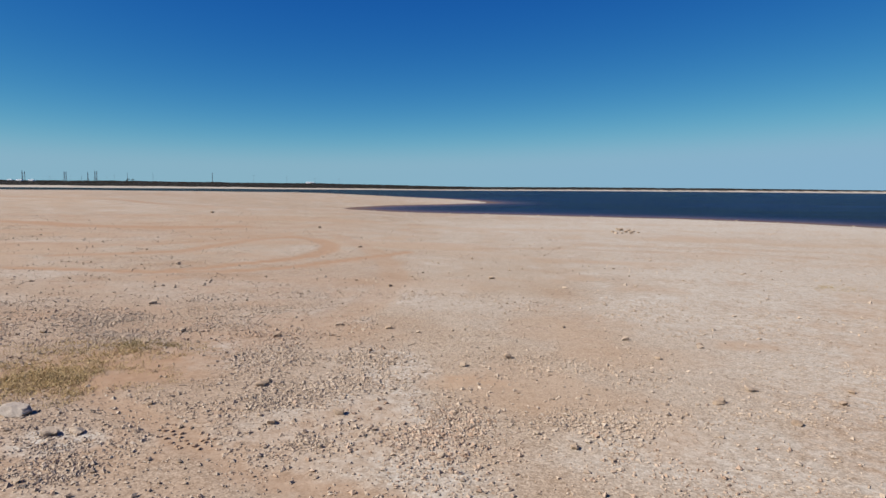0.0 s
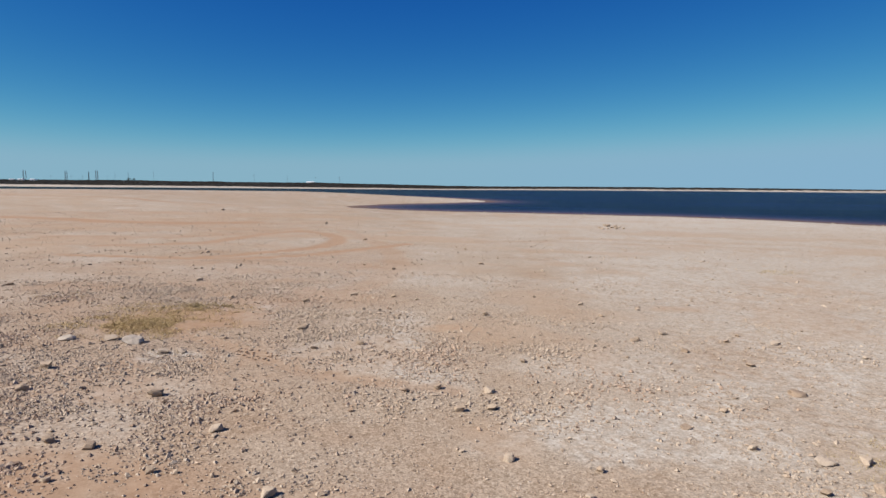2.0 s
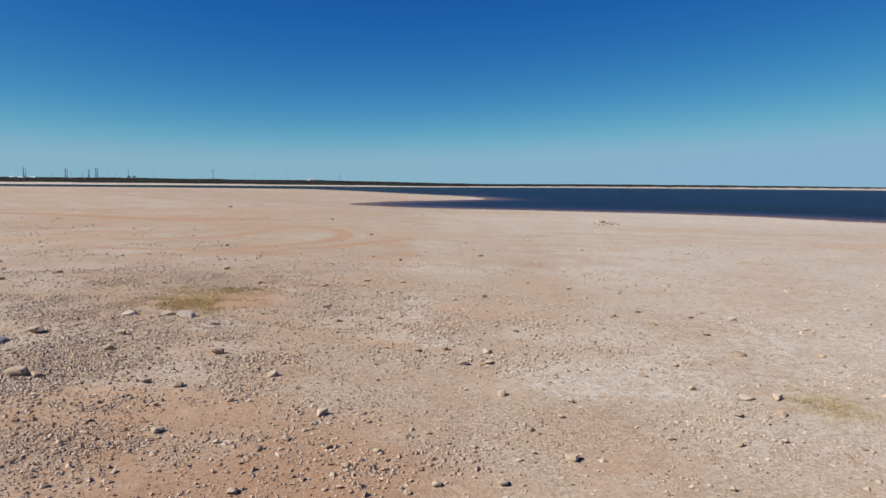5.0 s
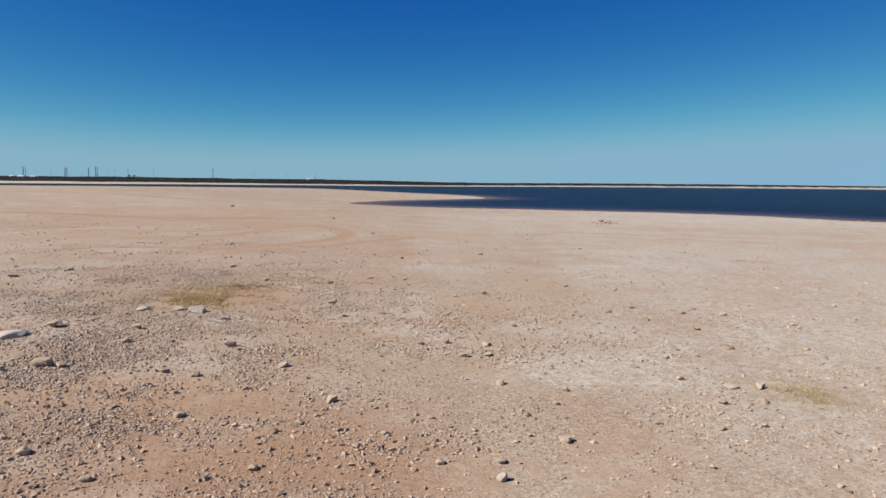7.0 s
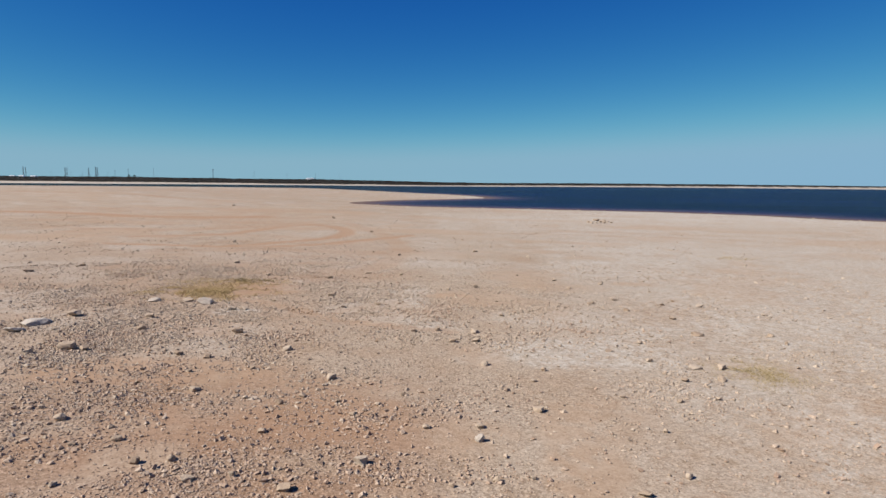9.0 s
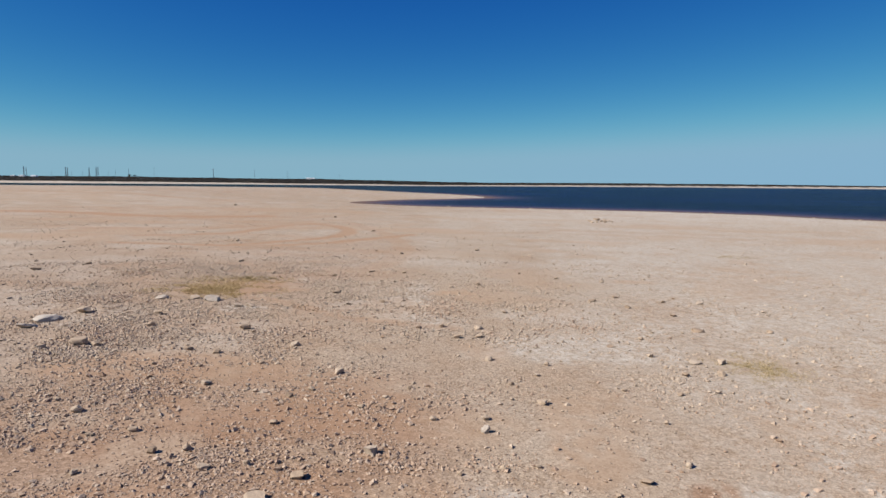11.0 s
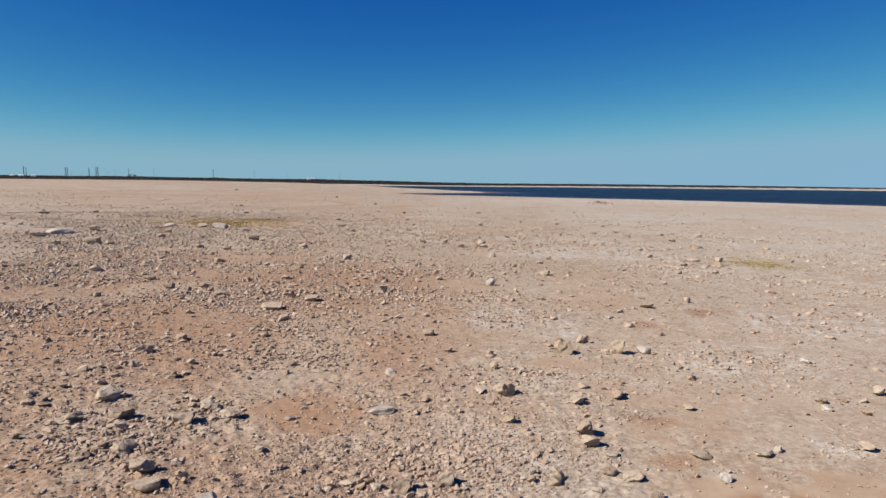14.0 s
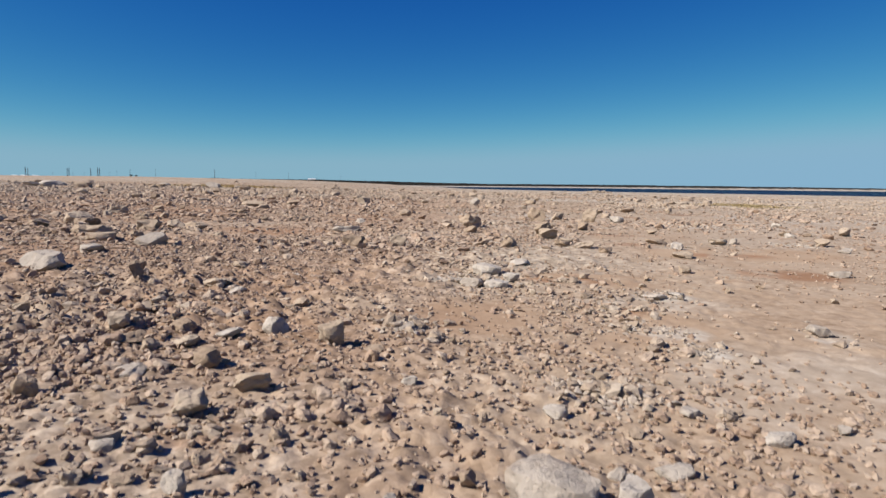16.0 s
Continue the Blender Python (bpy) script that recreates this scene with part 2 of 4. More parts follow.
M_GROUND = ground_material()
M_WATER = water_material()
M_ROCK = stone_material("limestone_rock", (0.25, 0.185, 0.132), (0.39, 0.316, 0.242), (0.325, 0.248, 0.178), False)
M_PALE_ROCK = stone_material("pale_caliche", (0.35, 0.30, 0.25), (0.42, 0.372, 0.32), (0.38, 0.33, 0.278), False)
M_GRAVEL = stone_material("limestone_gravel", (0.25, 0.172, 0.12), (0.41, 0.325, 0.252), (0.34, 0.243, 0.175), True)
M_GREY_GRAVEL = stone_material("grey_limestone_gravel", (0.25, 0.194, 0.145), (0.42, 0.347, 0.272), (0.35, 0.272, 0.202), True)
M_PALE_GRAVEL = stone_material("pale_caliche_chips", (0.32, 0.265, 0.215), (0.43, 0.37, 0.31), (0.38, 0.32, 0.26), True)
M_CLOD = plain_material("brown_dirt", (0.28, 0.19, 0.125), 0.95, 0.0, 0.35, 60.0)
M_DRY = leaf_material("dry_grass", (0.19, 0.13, 0.06), (0.37, 0.27, 0.13), (0.50, 0.385, 0.205))
M_STRAW = leaf_material("straw_grass", (0.17, 0.125, 0.06), (0.31, 0.24, 0.12), (0.44, 0.35, 0.20))
M_GREEN = leaf_material("green_grass", (0.09, 0.068, 0.032), (0.19, 0.142, 0.068), (0.31, 0.24, 0.125))
M_SCRUB = leaf_material("far_scrub", (0.007, 0.008, 0.006), (0.014, 0.013, 0.009), (0.032, 0.024, 0.016))
M_STEEL = plain_material("weathered_steel", (0.10, 0.11, 0.12), 0.6, 0.6)
M_WHITE = plain_material("white_sheet_metal", (0.80, 0.81, 0.82), 0.5)
M_ROOF = plain_material("grey_roof", (0.45, 0.46, 0.48), 0.6)
M_BARK = plain_material("bark", (0.09, 0.07, 0.05), 0.9)
M_LEAF = leaf_material("tree_leaves", (0.012, 0.018, 0.010), (0.022, 0.030, 0.015), (0.038, 0.045, 0.022))
M_WOOD = plain_material("dead_wood", (0.10, 0.065, 0.04), 0.9, 0.0, 0.4, 90.0)

# ---- the shape of the land ----
WATER_Z = -0.45
EYE = (0.66, 1.39)
# lake outline: the near shore with its cove and spit, from the east round to the west
NEAR_SHORE = [(900, -500), (300, -110), (120, -25), (60, 18), (40, 36), (32.5, 44.4), (29, 50), (21.6, 56), (12.1, 58.8), (3.9, 61.6),
              (-4.3, 65.4), (-8.6, 70), (-10.3, 74.7), (-9.2, 80), (-6, 87), (0.3, 95.5), (8.2, 106.5), (10.2, 115), (7.5, 128), (3.4, 143),
              (-5.8, 160), (-27, 188), (-56, 214), (-88, 232), (-130, 235), (-164, 222), (-215, 180), (-300, 120), (-600, 40)]
# far shore by bearing: tangent of the bearing, distance of the shore, height of the beach, distance and height of the rise
FAR_SHORE = [(-3.0, 380, 1.2, 800, 7.2), (-0.727, 440, 1.25, 760, 6.5), (-0.541, 500, 1.15, 780, 6.5), (-0.356, 590, 0.95, 900, 7.1),
             (-0.218, 640, 0.8, 950, 7.0), (-0.1, 650, 0.7, 980, 5.7), (0.0, 680, 0.6, 990, 4.5), (0.12, 900, 1.4, 1200, 5.4), (0.293, 1400, 3.0, 1700, 8.5),
             (0.45, 1900, 5.0, 2200, 11.3), (0.73, 2300, 7.5, 2700, 12.0), (3.0, 2300, 7.5, 2700, 12.0)]


def shore_distance(x, y):
    """Distance from the near shore: positive on the dry side."""
    best, inside = np.full(x.shape, 1e9), np.zeros(x.shape, bool)
    pts = NEAR_SHORE + [(-4000, 300), (-4000, 6000), (6000, 6000), (6000, -1500)]
    for (ax, ay), (bx, by) in zip(pts, pts[1:] + pts[:1]):
        dx, dy = bx - ax, by - ay
        if (ax, ay) in NEAR_SHORE and (bx, by) in NEAR_SHORE:
            t = np.clip(((x - ax) * dx + (y - ay) * dy) / (dx * dx + dy * dy), 0, 1)
            best = np.minimum(best, np.hypot(x - ax - t * dx, y - ay - t * dy))
        cross = (ay > y) != (by > y)
        inside ^= cross & (x < dx * (y - ay) / (dy if dy else 1e-9) + ax)
    return np.where(inside, -best, best)


def far_profile(x, y):
    tan = (x - EYE[0]) / np.maximum(y - EYE[1], 1.0)
    table = np.array(FAR_SHORE)
    shore, beach, rise_d, rise = (np.interp(tan, table[:, 0], table[:, i]) for i in (1, 2, 3, 4))
    return y - EYE[1], shore, beach, rise_d, rise


# bare sandy spots: x, y, half width, half depth, strength
SAND = [(1.0, 7.6, 0.55, 0.28, 0.9), (-2.2, 3.0, 1.5, 0.55, 0.8), (2.0, 1.75, 0.55, 0.7, 0.6), (1.3, -0.75, 0.3, 0.16, 0.9), (1.65, -1.2, 0.45, 0.28, 0.7),
        (1.75, -1.95, 0.36, 0.18, 1.0), (0.25, -1.4, 0.28, 0.2, 0.8), (-1.4, -0.2, 0.5, 0.35, 0.7), (1.03, -2.83, 0.25, 0.17, 0.9), (1.16, -2.5, 0.22, 0.09, 1.0),
        (1.56, -2.39, 0.25, 0.12, 0.9), (2.2, 2.0, 0.6, 0.5, 0.5), (0.9, 1.6, 0.8, 0.5, 0.5), (-3.0, 7.8, 1.15, 1.0, 1.0), (4.3, 3.45, 0.6, 0.55, 0.35), (-0.2, 2.0, 1.1, 0.6, 0.6),
        (0.5, 0.2, 0.7, 0.5, 0.35), (3.4, 8.6, 0.9, 0.5, 0.3)]
BARE = [(0.94, 7.54, 0.77, 0.3, 1.0), (4.66, 9.41, 0.7, 0.34, 0.9), (-1.17, 10.12, 0.73, 0.5, 0.8), (-0.22, 5.33, 0.5, 0.17, 0.8), (-1.38, 5.92, 0.2, 0.4, 0.9),
        (1.9, 1.1, 0.42, 0.6, 0.9), (5.93, 8.64, 0.62, 0.3, 0.6), (1.01, -2.92, 0.12, 0.14, 0.9), (1.63, -2.17, 0.18, 0.13, 0.9), (0.25, -1.52, 0.24, 0.09, 0.9),
        (1.57, -1.52, 0.27, 0.17, 0.9)]
# darker red-brown clay showing through
CLAY = [(1.97, 0.18, 0.14, 0.12, 0.8), (2.58, 0.54, 0.19, 0.19, 0.9), (3.37, 0.52, 0.13, 0.12, 0.7), (1.13, -0.91, 0.13, 0.06, 0.9), (1.47, -1.44, 0.11, 0.07, 0.7),
        (1.44, -1.79, 0.1, 0.06, 0.8), (1.65, -2.01, 0.16, 0.06, 1.0), (1.64, -2.34, 0.13, 0.1, 1.0), (1.12, -2.76, 0.07, 0.05, 0.9), (0.91, -2.38, 0.07, 0.06, 0.7),
        (1.09, -2.51, 0.09, 0.06, 0.9), (-1.45, -0.37, 0.25, 0.2, 0.8), (-0.3, -2.07, 0.13, 0.09, 0.9), (0.39, -2.78, 0.18, 0.08, 0.9), (0.65, -3.25, 0.06, 0.03, 0.8)]
# pale, stony caliche spots
PALE = [(3.1, 0.3, 0.7, 0.5, 1.0), (1.25, 0.2, 0.4, 0.35, 0.7), (2.25, -0.6, 0.5, 0.4, 0.8), (-2.4, 4.6, 1.0, 0.9, 0.7), (-3.9, 5.2, 0.9, 0.8, 0.9),
        (0.75, -1.7, 0.4, 0.3, 0.8), (0.9, -2.5, 0.1, 0.06, 1.0), (1.21, -2.72, 0.16, 0.08, 0.9), (-0.9, 6.3, 0.9, 0.6, 0.6), (3.0, 6.0, 1.6, 1.0, 0.5),
        (-3.0, 13.0, 3.5, 1.5, 0.6), (6.0, 11.0, 4.0, 3.0, 0.6), (1.3, -3.1, 0.3, 0.2, 0.6), (5.0, 2.0, 1.5, 1.0, 0.7), (1.5, 12.0, 2.0, 1.2, 0.4)]
CRUMB = [(2.96, 0.08, 0.28, 0.2, 1.0), (1.03, 0.3, 0.2, 0.36, 0.8), (1.38, -0.01, 0.16, 0.24, 0.7), (0.78, -1.72, 0.1, 0.13, 1.0), (1.57, -1.85, 0.08, 0.05, 0.9),
         (2.07, -1.64, 0.1, 0.09, 0.9), (3.74, 0.6, 0.15, 0.2, 0.9), (3.67, 1.08, 0.22, 0.22, 0.9), (2.02, -0.72, 0.15, 0.15, 0.8), (0.93, -2.45, 0.07, 0.09, 1.0),
         (1.24, -2.64, 0.06, 0.06, 1.0), (1.16, -2.89, 0.06, 0.04, 0.8), (1.02, -3.13, 0.05, 0.05, 0.8), (1.18, -2.98, 0.04, 0.04, 0.8), (1.38, -2.89, 0.04, 0.05, 0.8),
         (0.81, -2.9, 0.04, 0.05, 0.8), (3.79, 1.25, 0.25, 0.2, 0.8), (-2.32, 5.96, 0.45, 0.28, 0.9), (-2.06, 8.75, 0.27, 0.37, 0.6)]
# wheel tracks: centre lines with a half width
TRACKS = [([(-3.6, 7.3), (-2.2, 6.7), (-1.36, 6.05), (-0.77, 5.5), (0.17, 5.2), (0.9, 5.0)], 0.15, 0.5),
          ([(-5.8, 15.7), (-5.4, 16.1), (-4.7, 17.1), (-4.0, 17.9), (-3.3, 19.35)], 0.3, 1.0),
          ([(-9.5, 15.6), (-7.7, 15.5), (-5.7, 15.4), (-4.5, 15.7), (-3.35, 16.5), (-2.6, 17.8), (-1.7, 19.2), (-0.5, 21.0)], 0.3, 0.95),
          ([(-3.3, 19.35), (-3.1, 21.1), (-3.3, 22.9), (-4.3, 25.0), (-5.6, 26.0), (-6.5, 24.4), (-6.9, 22.5), (-7.3, 20.3), (-8.3, 19.1), (-10.1, 18.3)], 0.42, 0.85),
          ([(-13.8, 21.2), (-13.0, 21.7), (-9.4, 21.6), (-7.4, 24.0), (-5.9, 28.0)], 0.35, 0.6),
          ([(-26, 33), (-21.7, 32.2), (-19.6, 31.6), (-16.2, 29.7), (-11.9, 29.4), (-9.3, 30.9)], 0.9, 1.0),
          ([(-4.1, 27.6), (-2.6, 24.0), (-1.6, 21.1), (-0.75, 17.5), (-0.36, 14.5), (-0.57, 12.0), (-0.95, 10.7), (-1.55, 9.7)], 0.4, 0.4),
          ([(2.0, 22.9), (5.1, 23.3), (10.7, 22.6), (13.0, 21.6)], 0.25, 0.5),
          ([(5.9, 25.3), (11.6, 24.6), (15.7, 23.3)], 0.25, 0.45),
          ([(-60, 70), (-32, 64), (-22.9, 54), (-16.5, 52.3), (-12.7, 56), (-9.5, 66)], 1.1, 0.8)]


def spots(x, y, table):
    shape = np.shape(x)
    x, y = np.ravel(x), np.ravel(y)
    out = np.zeros(x.shape)
    for cx, cy, rx, ry, k in table:
        i = np.nonzero((np.abs(x - cx) < 1.7 * rx) & (np.abs(y - cy) < 1.7 * ry))[0]
        if len(i):
            px, py = x[i], y[i]
            near = np.hypot((px - cx) / rx, (py - cy) / ry) + 0.9 * (fractal(px, py, 0.55 * (rx + ry), 5, 4) - 0.5)
            out[i] = np.maximum(out[i], k * (1 - step(near, 0.55, 1.15)))
    return out.reshape(shape)


def track_mask(x, y):
    out = np.zeros(np.shape(x))
    if not np.any(np.asarray(y) > 4):
        return out
    wob = 0.5 * (fractal(x, y, 0.7, 61, 3) - 0.5)
    for line, half, k in TRACKS:
        best = np.full(np.shape(x), 1e9)
        for (ax, ay), (bx, by) in zip(line, line[1:]):
            dx, dy = bx - ax, by - ay
            t = np.clip(((x - ax) * dx + (y - ay) * dy) / (dx * dx + dy * dy), 0, 1)
            best = np.minimum(best, np.hypot(x - ax - t * dx, y - ay - t * dy))
        out = np.maximum(out, k * (1 - step(best / half + wob, 0.6, 1.15)))
    return out


def crust(x, y, size, seed):
    """Rounded lumps of many sizes packed side by side: height over their width."""
    u, v = x / size, y / size
    iu, iv = np.floor(u).astype(np.int64), np.floor(v).astype(np.int64)
    best = np.zeros(np.shape(u))
    for du in (-1, 0, 1):
        for dv in (-1, 0, 1):
            cu, cv = iu + du, iv + dv
            radius = 0.22 + 0.5 * lattice(cu, cv, seed + 2) ** 2
            far = np.hypot(u - cu - lattice(cu, cv, seed), v - cv - lattice(cu, cv, seed + 1)) / radius
            best = np.maximum(best, radius * np.sqrt(np.clip(1 - far ** 3, 0, 1)))
    return best


def stoniness(x, y, sand):
    """How closely stones cover the soil: 0 to 1."""
    bearing = 0.1 - (x - 0.85) / np.maximum(np.abs(y + 4.4), 0.8)
    return (0.3 + 0.7 * step(bearing, -0.32, 0.25)) * (1 - 0.85 * sand) * (0.35 + 0.65 * step(fractal(x, y, 0.45, 93, 3), 0.36, 0.6))


def land(x, y, fine=True):
    """Height of the ground, and its make-up: sand, pale, scrub, wet."""
    x, y = np.asarray(x, float), np.asarray(y, float)
    d = shore_distance(x, y) + 1.6 * (fractal(x, y, 9.0, 3) - 0.5)
    near = -0.055 - 0.15 * np.tanh((x - 1.2) / 12) + 0.075 * np.exp(-((y - 8) / 7) ** 2)
    near = near - 0.012 * step(-y, 2.0, 3.2)
    # a low swell of land to the west, behind the cove
    bearing = (x - EYE[0]) / np.maximum(y - EYE[1], 1.0)
    near = near + (1.0 - 0.08 * step(-bearing, 0.5, 0.75)) * step(y, 22, 100) * step(-bearing, 0.03, 0.2) * (1 - step(y, 102, 178))
    bank = WATER_Z + 0.62 * (1 - np.exp(-np.maximum(d, 0) / 17)) - 0.09 + 0.028 * np.maximum(d - 6, 0)
    z = np.where(d > 0, np.minimum(near, bank + 0.09 * step(d, 0, 2)), WATER_Z - 0.09 - 0.06 * np.minimum(-d, 60))
    z = z + 0.06 * (fractal(x, y, 14.0, 8) - 0.5) * step(d, 3, 12) * step(y, 14, 26)
    yy, shore, beach, rise_d, rise = far_profile(x, y)
    u = (yy - shore) / (rise_d - shore)
    rough = 0.8 + 0.4 * fractal(x, y, 60.0, 9)
    far_z = np.where(u < 0, -9, WATER_Z - 0.1 + (beach + 0.55) * step(u, 0, 0.3) + (rise - beach) * rough * step(u, 0.25, 1.0))
    far_z = far_z - 0.002 * np.maximum(yy - rise_d, 0)
    z = np.where((u > 0) & (yy > 300), np.maximum(z, far_z), z)
    scrub = np.where(yy > 300, step(u + 0.22 * (fractal(x, y, 25.0, 11) - 0.5), 0.26, 0.33), 0)
    broken = step(fractal(x, y, 0.11, 95, 4), 0.24, 0.52)
    clay, lines = spots(x, y, CLAY) * broken, track_mask(x, y)
    sand = np.maximum(np.maximum(spots(x, y, SAND), 0.8 * spots(x, y, BARE)) * (0.35 + 0.65 * broken), lines)
    sand = np.maximum(sand, 0.45 * step(fractal(x, y, 1.3, 21, 4), 0.57, 0.72))
    sand = np.maximum(sand, 0.6 * step(fractal(x, y / 0.4, 6.0, 31, 4), 0.56, 0.72) * step(y, 9, 18))
    sand = np.maximum(sand, 0.7 * step(1.6 - np.hypot((x + 20) / 14, (y - 31) / 4.5), 0, 1) * fractal(x, y, 3.0, 7))
    sand = np.maximum(sand, 0.5 * step(x - 0.2 * (y + 3.6) + 0.6 * (fractal(x, y, 0.4, 25, 3) - 0.5), 0.7, 1.2) * (1 - step(y, -1.5, 2.5)) * (0.5 + fractal(x, y, 0.3, 27, 4)))
    pale = spots(x, y, PALE) * (1 - 0.8 * sand)
    pale = np.maximum(pale, 0.75 * step(fractal(x, y, 2.1, 41, 4), 0.55, 0.7) * (1 - sand))
    pale = np.maximum(pale, step(fractal(x, y, 12.0, 44, 3) + 0.03 * np.clip(x, -12, 12), 0.35, 0.75) * step(y, 16, 40) * (1 - 0.6 * sand))
    pale = np.maximum(pale, (0.35 + 0.25 * step(y, 1, 5)) * step(x - 0.12 * y + 2.0 * (fractal(x, y, 3.0, 47, 3) - 0.5), 0.8, 4.5) * (1 - 0.7 * sand))
    rust = step(0.15 - (x - 0.85) / (0.8 + 0.5 * np.hypot(x - 0.85, y + 3.5)), 0, 0.35) * (1 - step(np.abs(y + 1), 2, 6))
    pale = pale * (1 - 0.85 * rust) * (1 - 0.45 * step(-x + 0.05 * y, 0, 2))
    rust = rust * (0.35 + 0.65 * step(fractal(x, y, 0.5, 81, 4), 0.3, 0.55))
    rust = np.maximum(rust, 0.42 * step(-x + 0.06 * y, -0.5, 3) * (1 - step(np.hypot(x, y), 12, 24)))
    rust = np.maximum(0.85 * rust, 0.15 * step(-bearing, -0.05, 0.4) * step(y, 11, 24) * (1 - step(y, 90, 150)) * step(fractal(x / 2.5, y, 4.0, 85, 4), 0.3, 0.65))
    rust = np.maximum(rust, np.maximum(clay, 0.45 * lines))
    pale = np.maximum(pale * (1 - 0.7 * clay) * (1 - 0.9 * lines), spots(x, y, CRUMB))
    pale = np.where(yy > 300, 1.0, pale)
    wet = np.where(yy < 300, 0.8 * (1 - step(d + 0.9 * (fractal(x, y, 4.0, 51) - 0.5), 0.15, 1.1)), 0)
    if fine:
        reach = np.hypot(x - 0.85, y + 3.7)
        calm = 1 - 0.8 * step(x - 0.3 * (y + 3.6), 0.75, 1.15)
        u1, v1 = 0.8 * x + 0.6 * y, 0.8 * y - 0.6 * x
        close = 1 - step(reach, 20, 40)
        z = z + close * 0.03 * (fractal(x, y, 1.1, 71, 2) - 0.5)
        z = z + (1 - step(reach, 3.5, 8)) * 0.006 * (noise2(u1, v1, 0.2, 73) - 0.5) * (1 - 0.5 * sand) * calm
        z = z + (1 - step(reach, 1.5, 3)) * 0.0018 * (noise2(u1, v1, 0.05, 75) - 0.5) * (1 - 0.6 * sand) * calm
        z = z - 0.018 * lines * close
        for size, seed, high, r0, r1 in ((0.042, 301, 0.018, 3.5, 6.0), (0.017, 311, 0.010, 1.0, 2.2)):
            i = np.nonzero(reach < r1)
            if len(i[0]):
                px, py = x[i], y[i]
                z[i] += (1 - step(reach[i], r0, r1)) * stoniness(px, py, sand[i]) * high * (crust(px, py, size, seed) - 0.35)
    return z, sand, pale, scrub, wet, rust


def build_ground():
    """One sheet from under the camera to the far hills, finer towards the walk."""
    cx, cy = 0.85, -3.95
    front = np.radians(np.arange(-48, 48.01, 0.24))
    rest = np.radians(np.arange(54, 307, 6.0))
    ang = np.concatenate([front, rest])
    r = [0.02, 0.08]
    while r[-1] < 4700:
        r.append(r[-1] * (1.0075 if 0.3 < r[-1] < 5.0 else 1.014 if r[-1] < 40 else 1.02 if r[-1] < 300 else 1.03))
        if r[-1] < 0.3:
            r[-1] += 0.01
    r = np.array(r)
    rr, aa = np.meshgrid(r, ang, indexing="ij")
    x, y = cx + rr * np.sin(aa), cy + rr * np.cos(aa)
    z, sand, pale, scrub, wet, rust = land(x, y)
    verts = np.stack([x, y, z], -1).reshape(-1, 3)
    n, m = len(r), len(ang)
    i, j = np.meshgrid(np.arange(n - 1), np.arange(m), indexing="ij")
    k = (j + 1) % m
    faces = np.stack([i * m + j, i * m + k, (i + 1) * m + k, (i + 1) * m + j], -1).reshape(-1, 4)[:, ::-1]
    me = mesh_from_arrays("ground", verts, faces, M_GROUND, True)
    kinds = me.attributes.new("kinds", "FLOAT_COLOR", "POINT")
    kinds.data.foreach_set("color", np.stack([sand, pale, scrub, np.ones_like(sand)], -1).astype(np.float32).ravel())
    me.attributes.new("rust", "FLOAT", "POINT").data.foreach_set("value", rust.astype(np.float32).ravel())
    me.attributes.new("wet", "FLOAT", "POINT").data.foreach_set("value", wet.astype(np.float32).ravel())
    return tagged(new("ground", me), "dry stony lakebed of pale caliche gravel and tan sand", "ground", kind="structure")


def build_water():
    """The lake surface, with the depth of water kept on it."""
    ang = np.radians(np.arange(-60, 60.01, 0.6))
    r = 35.0 * 1.03 ** np.arange(0, 149)
    rr, aa = np.meshgrid(r, ang, indexing="ij")
    x, y = rr * np.sin(aa), rr * np.cos(aa)
    d = -(shore_distance(x, y) + 1.6 * (fractal(x, y, 9.0, 3) - 0.5))
    verts = np.stack([x, y, np.full(x.shape, WATER_Z)], -1).reshape(-1, 3)
    n, m = len(r), len(ang)
    i, j = np.meshgrid(np.arange(n - 1), np.arange(m - 1), indexing="ij")
    faces = np.stack([i * m + j, i * m + j + 1, (i + 1) * m + j + 1, (i + 1) * m + j], -1).reshape(-1, 4)[:, ::-1]
    me = mesh_from_arrays("water", verts, faces, M_WATER, True)
    # share of the grey western reflections that the water colour carries
    dull_reflection = 1 - step(x / y + 0.1 * (fractal(x, y, 60.0, 77) - 0.5), -0.42, 0.22)
    me.attributes.new("dull_reflection", "FLOAT", "POINT").data.foreach_set("value", dull_reflection.astype(np.float32).ravel())
    me.attributes.new("depth", "FLOAT", "POINT").data.foreach_set("value", np.clip(d / 13, 0, 1).astype(np.float32).ravel())
    return tagged(new("water", me), "dark blue rippled lake water, brownish in the shallows", "lake water", kind="structure")


build_ground()
build_water()


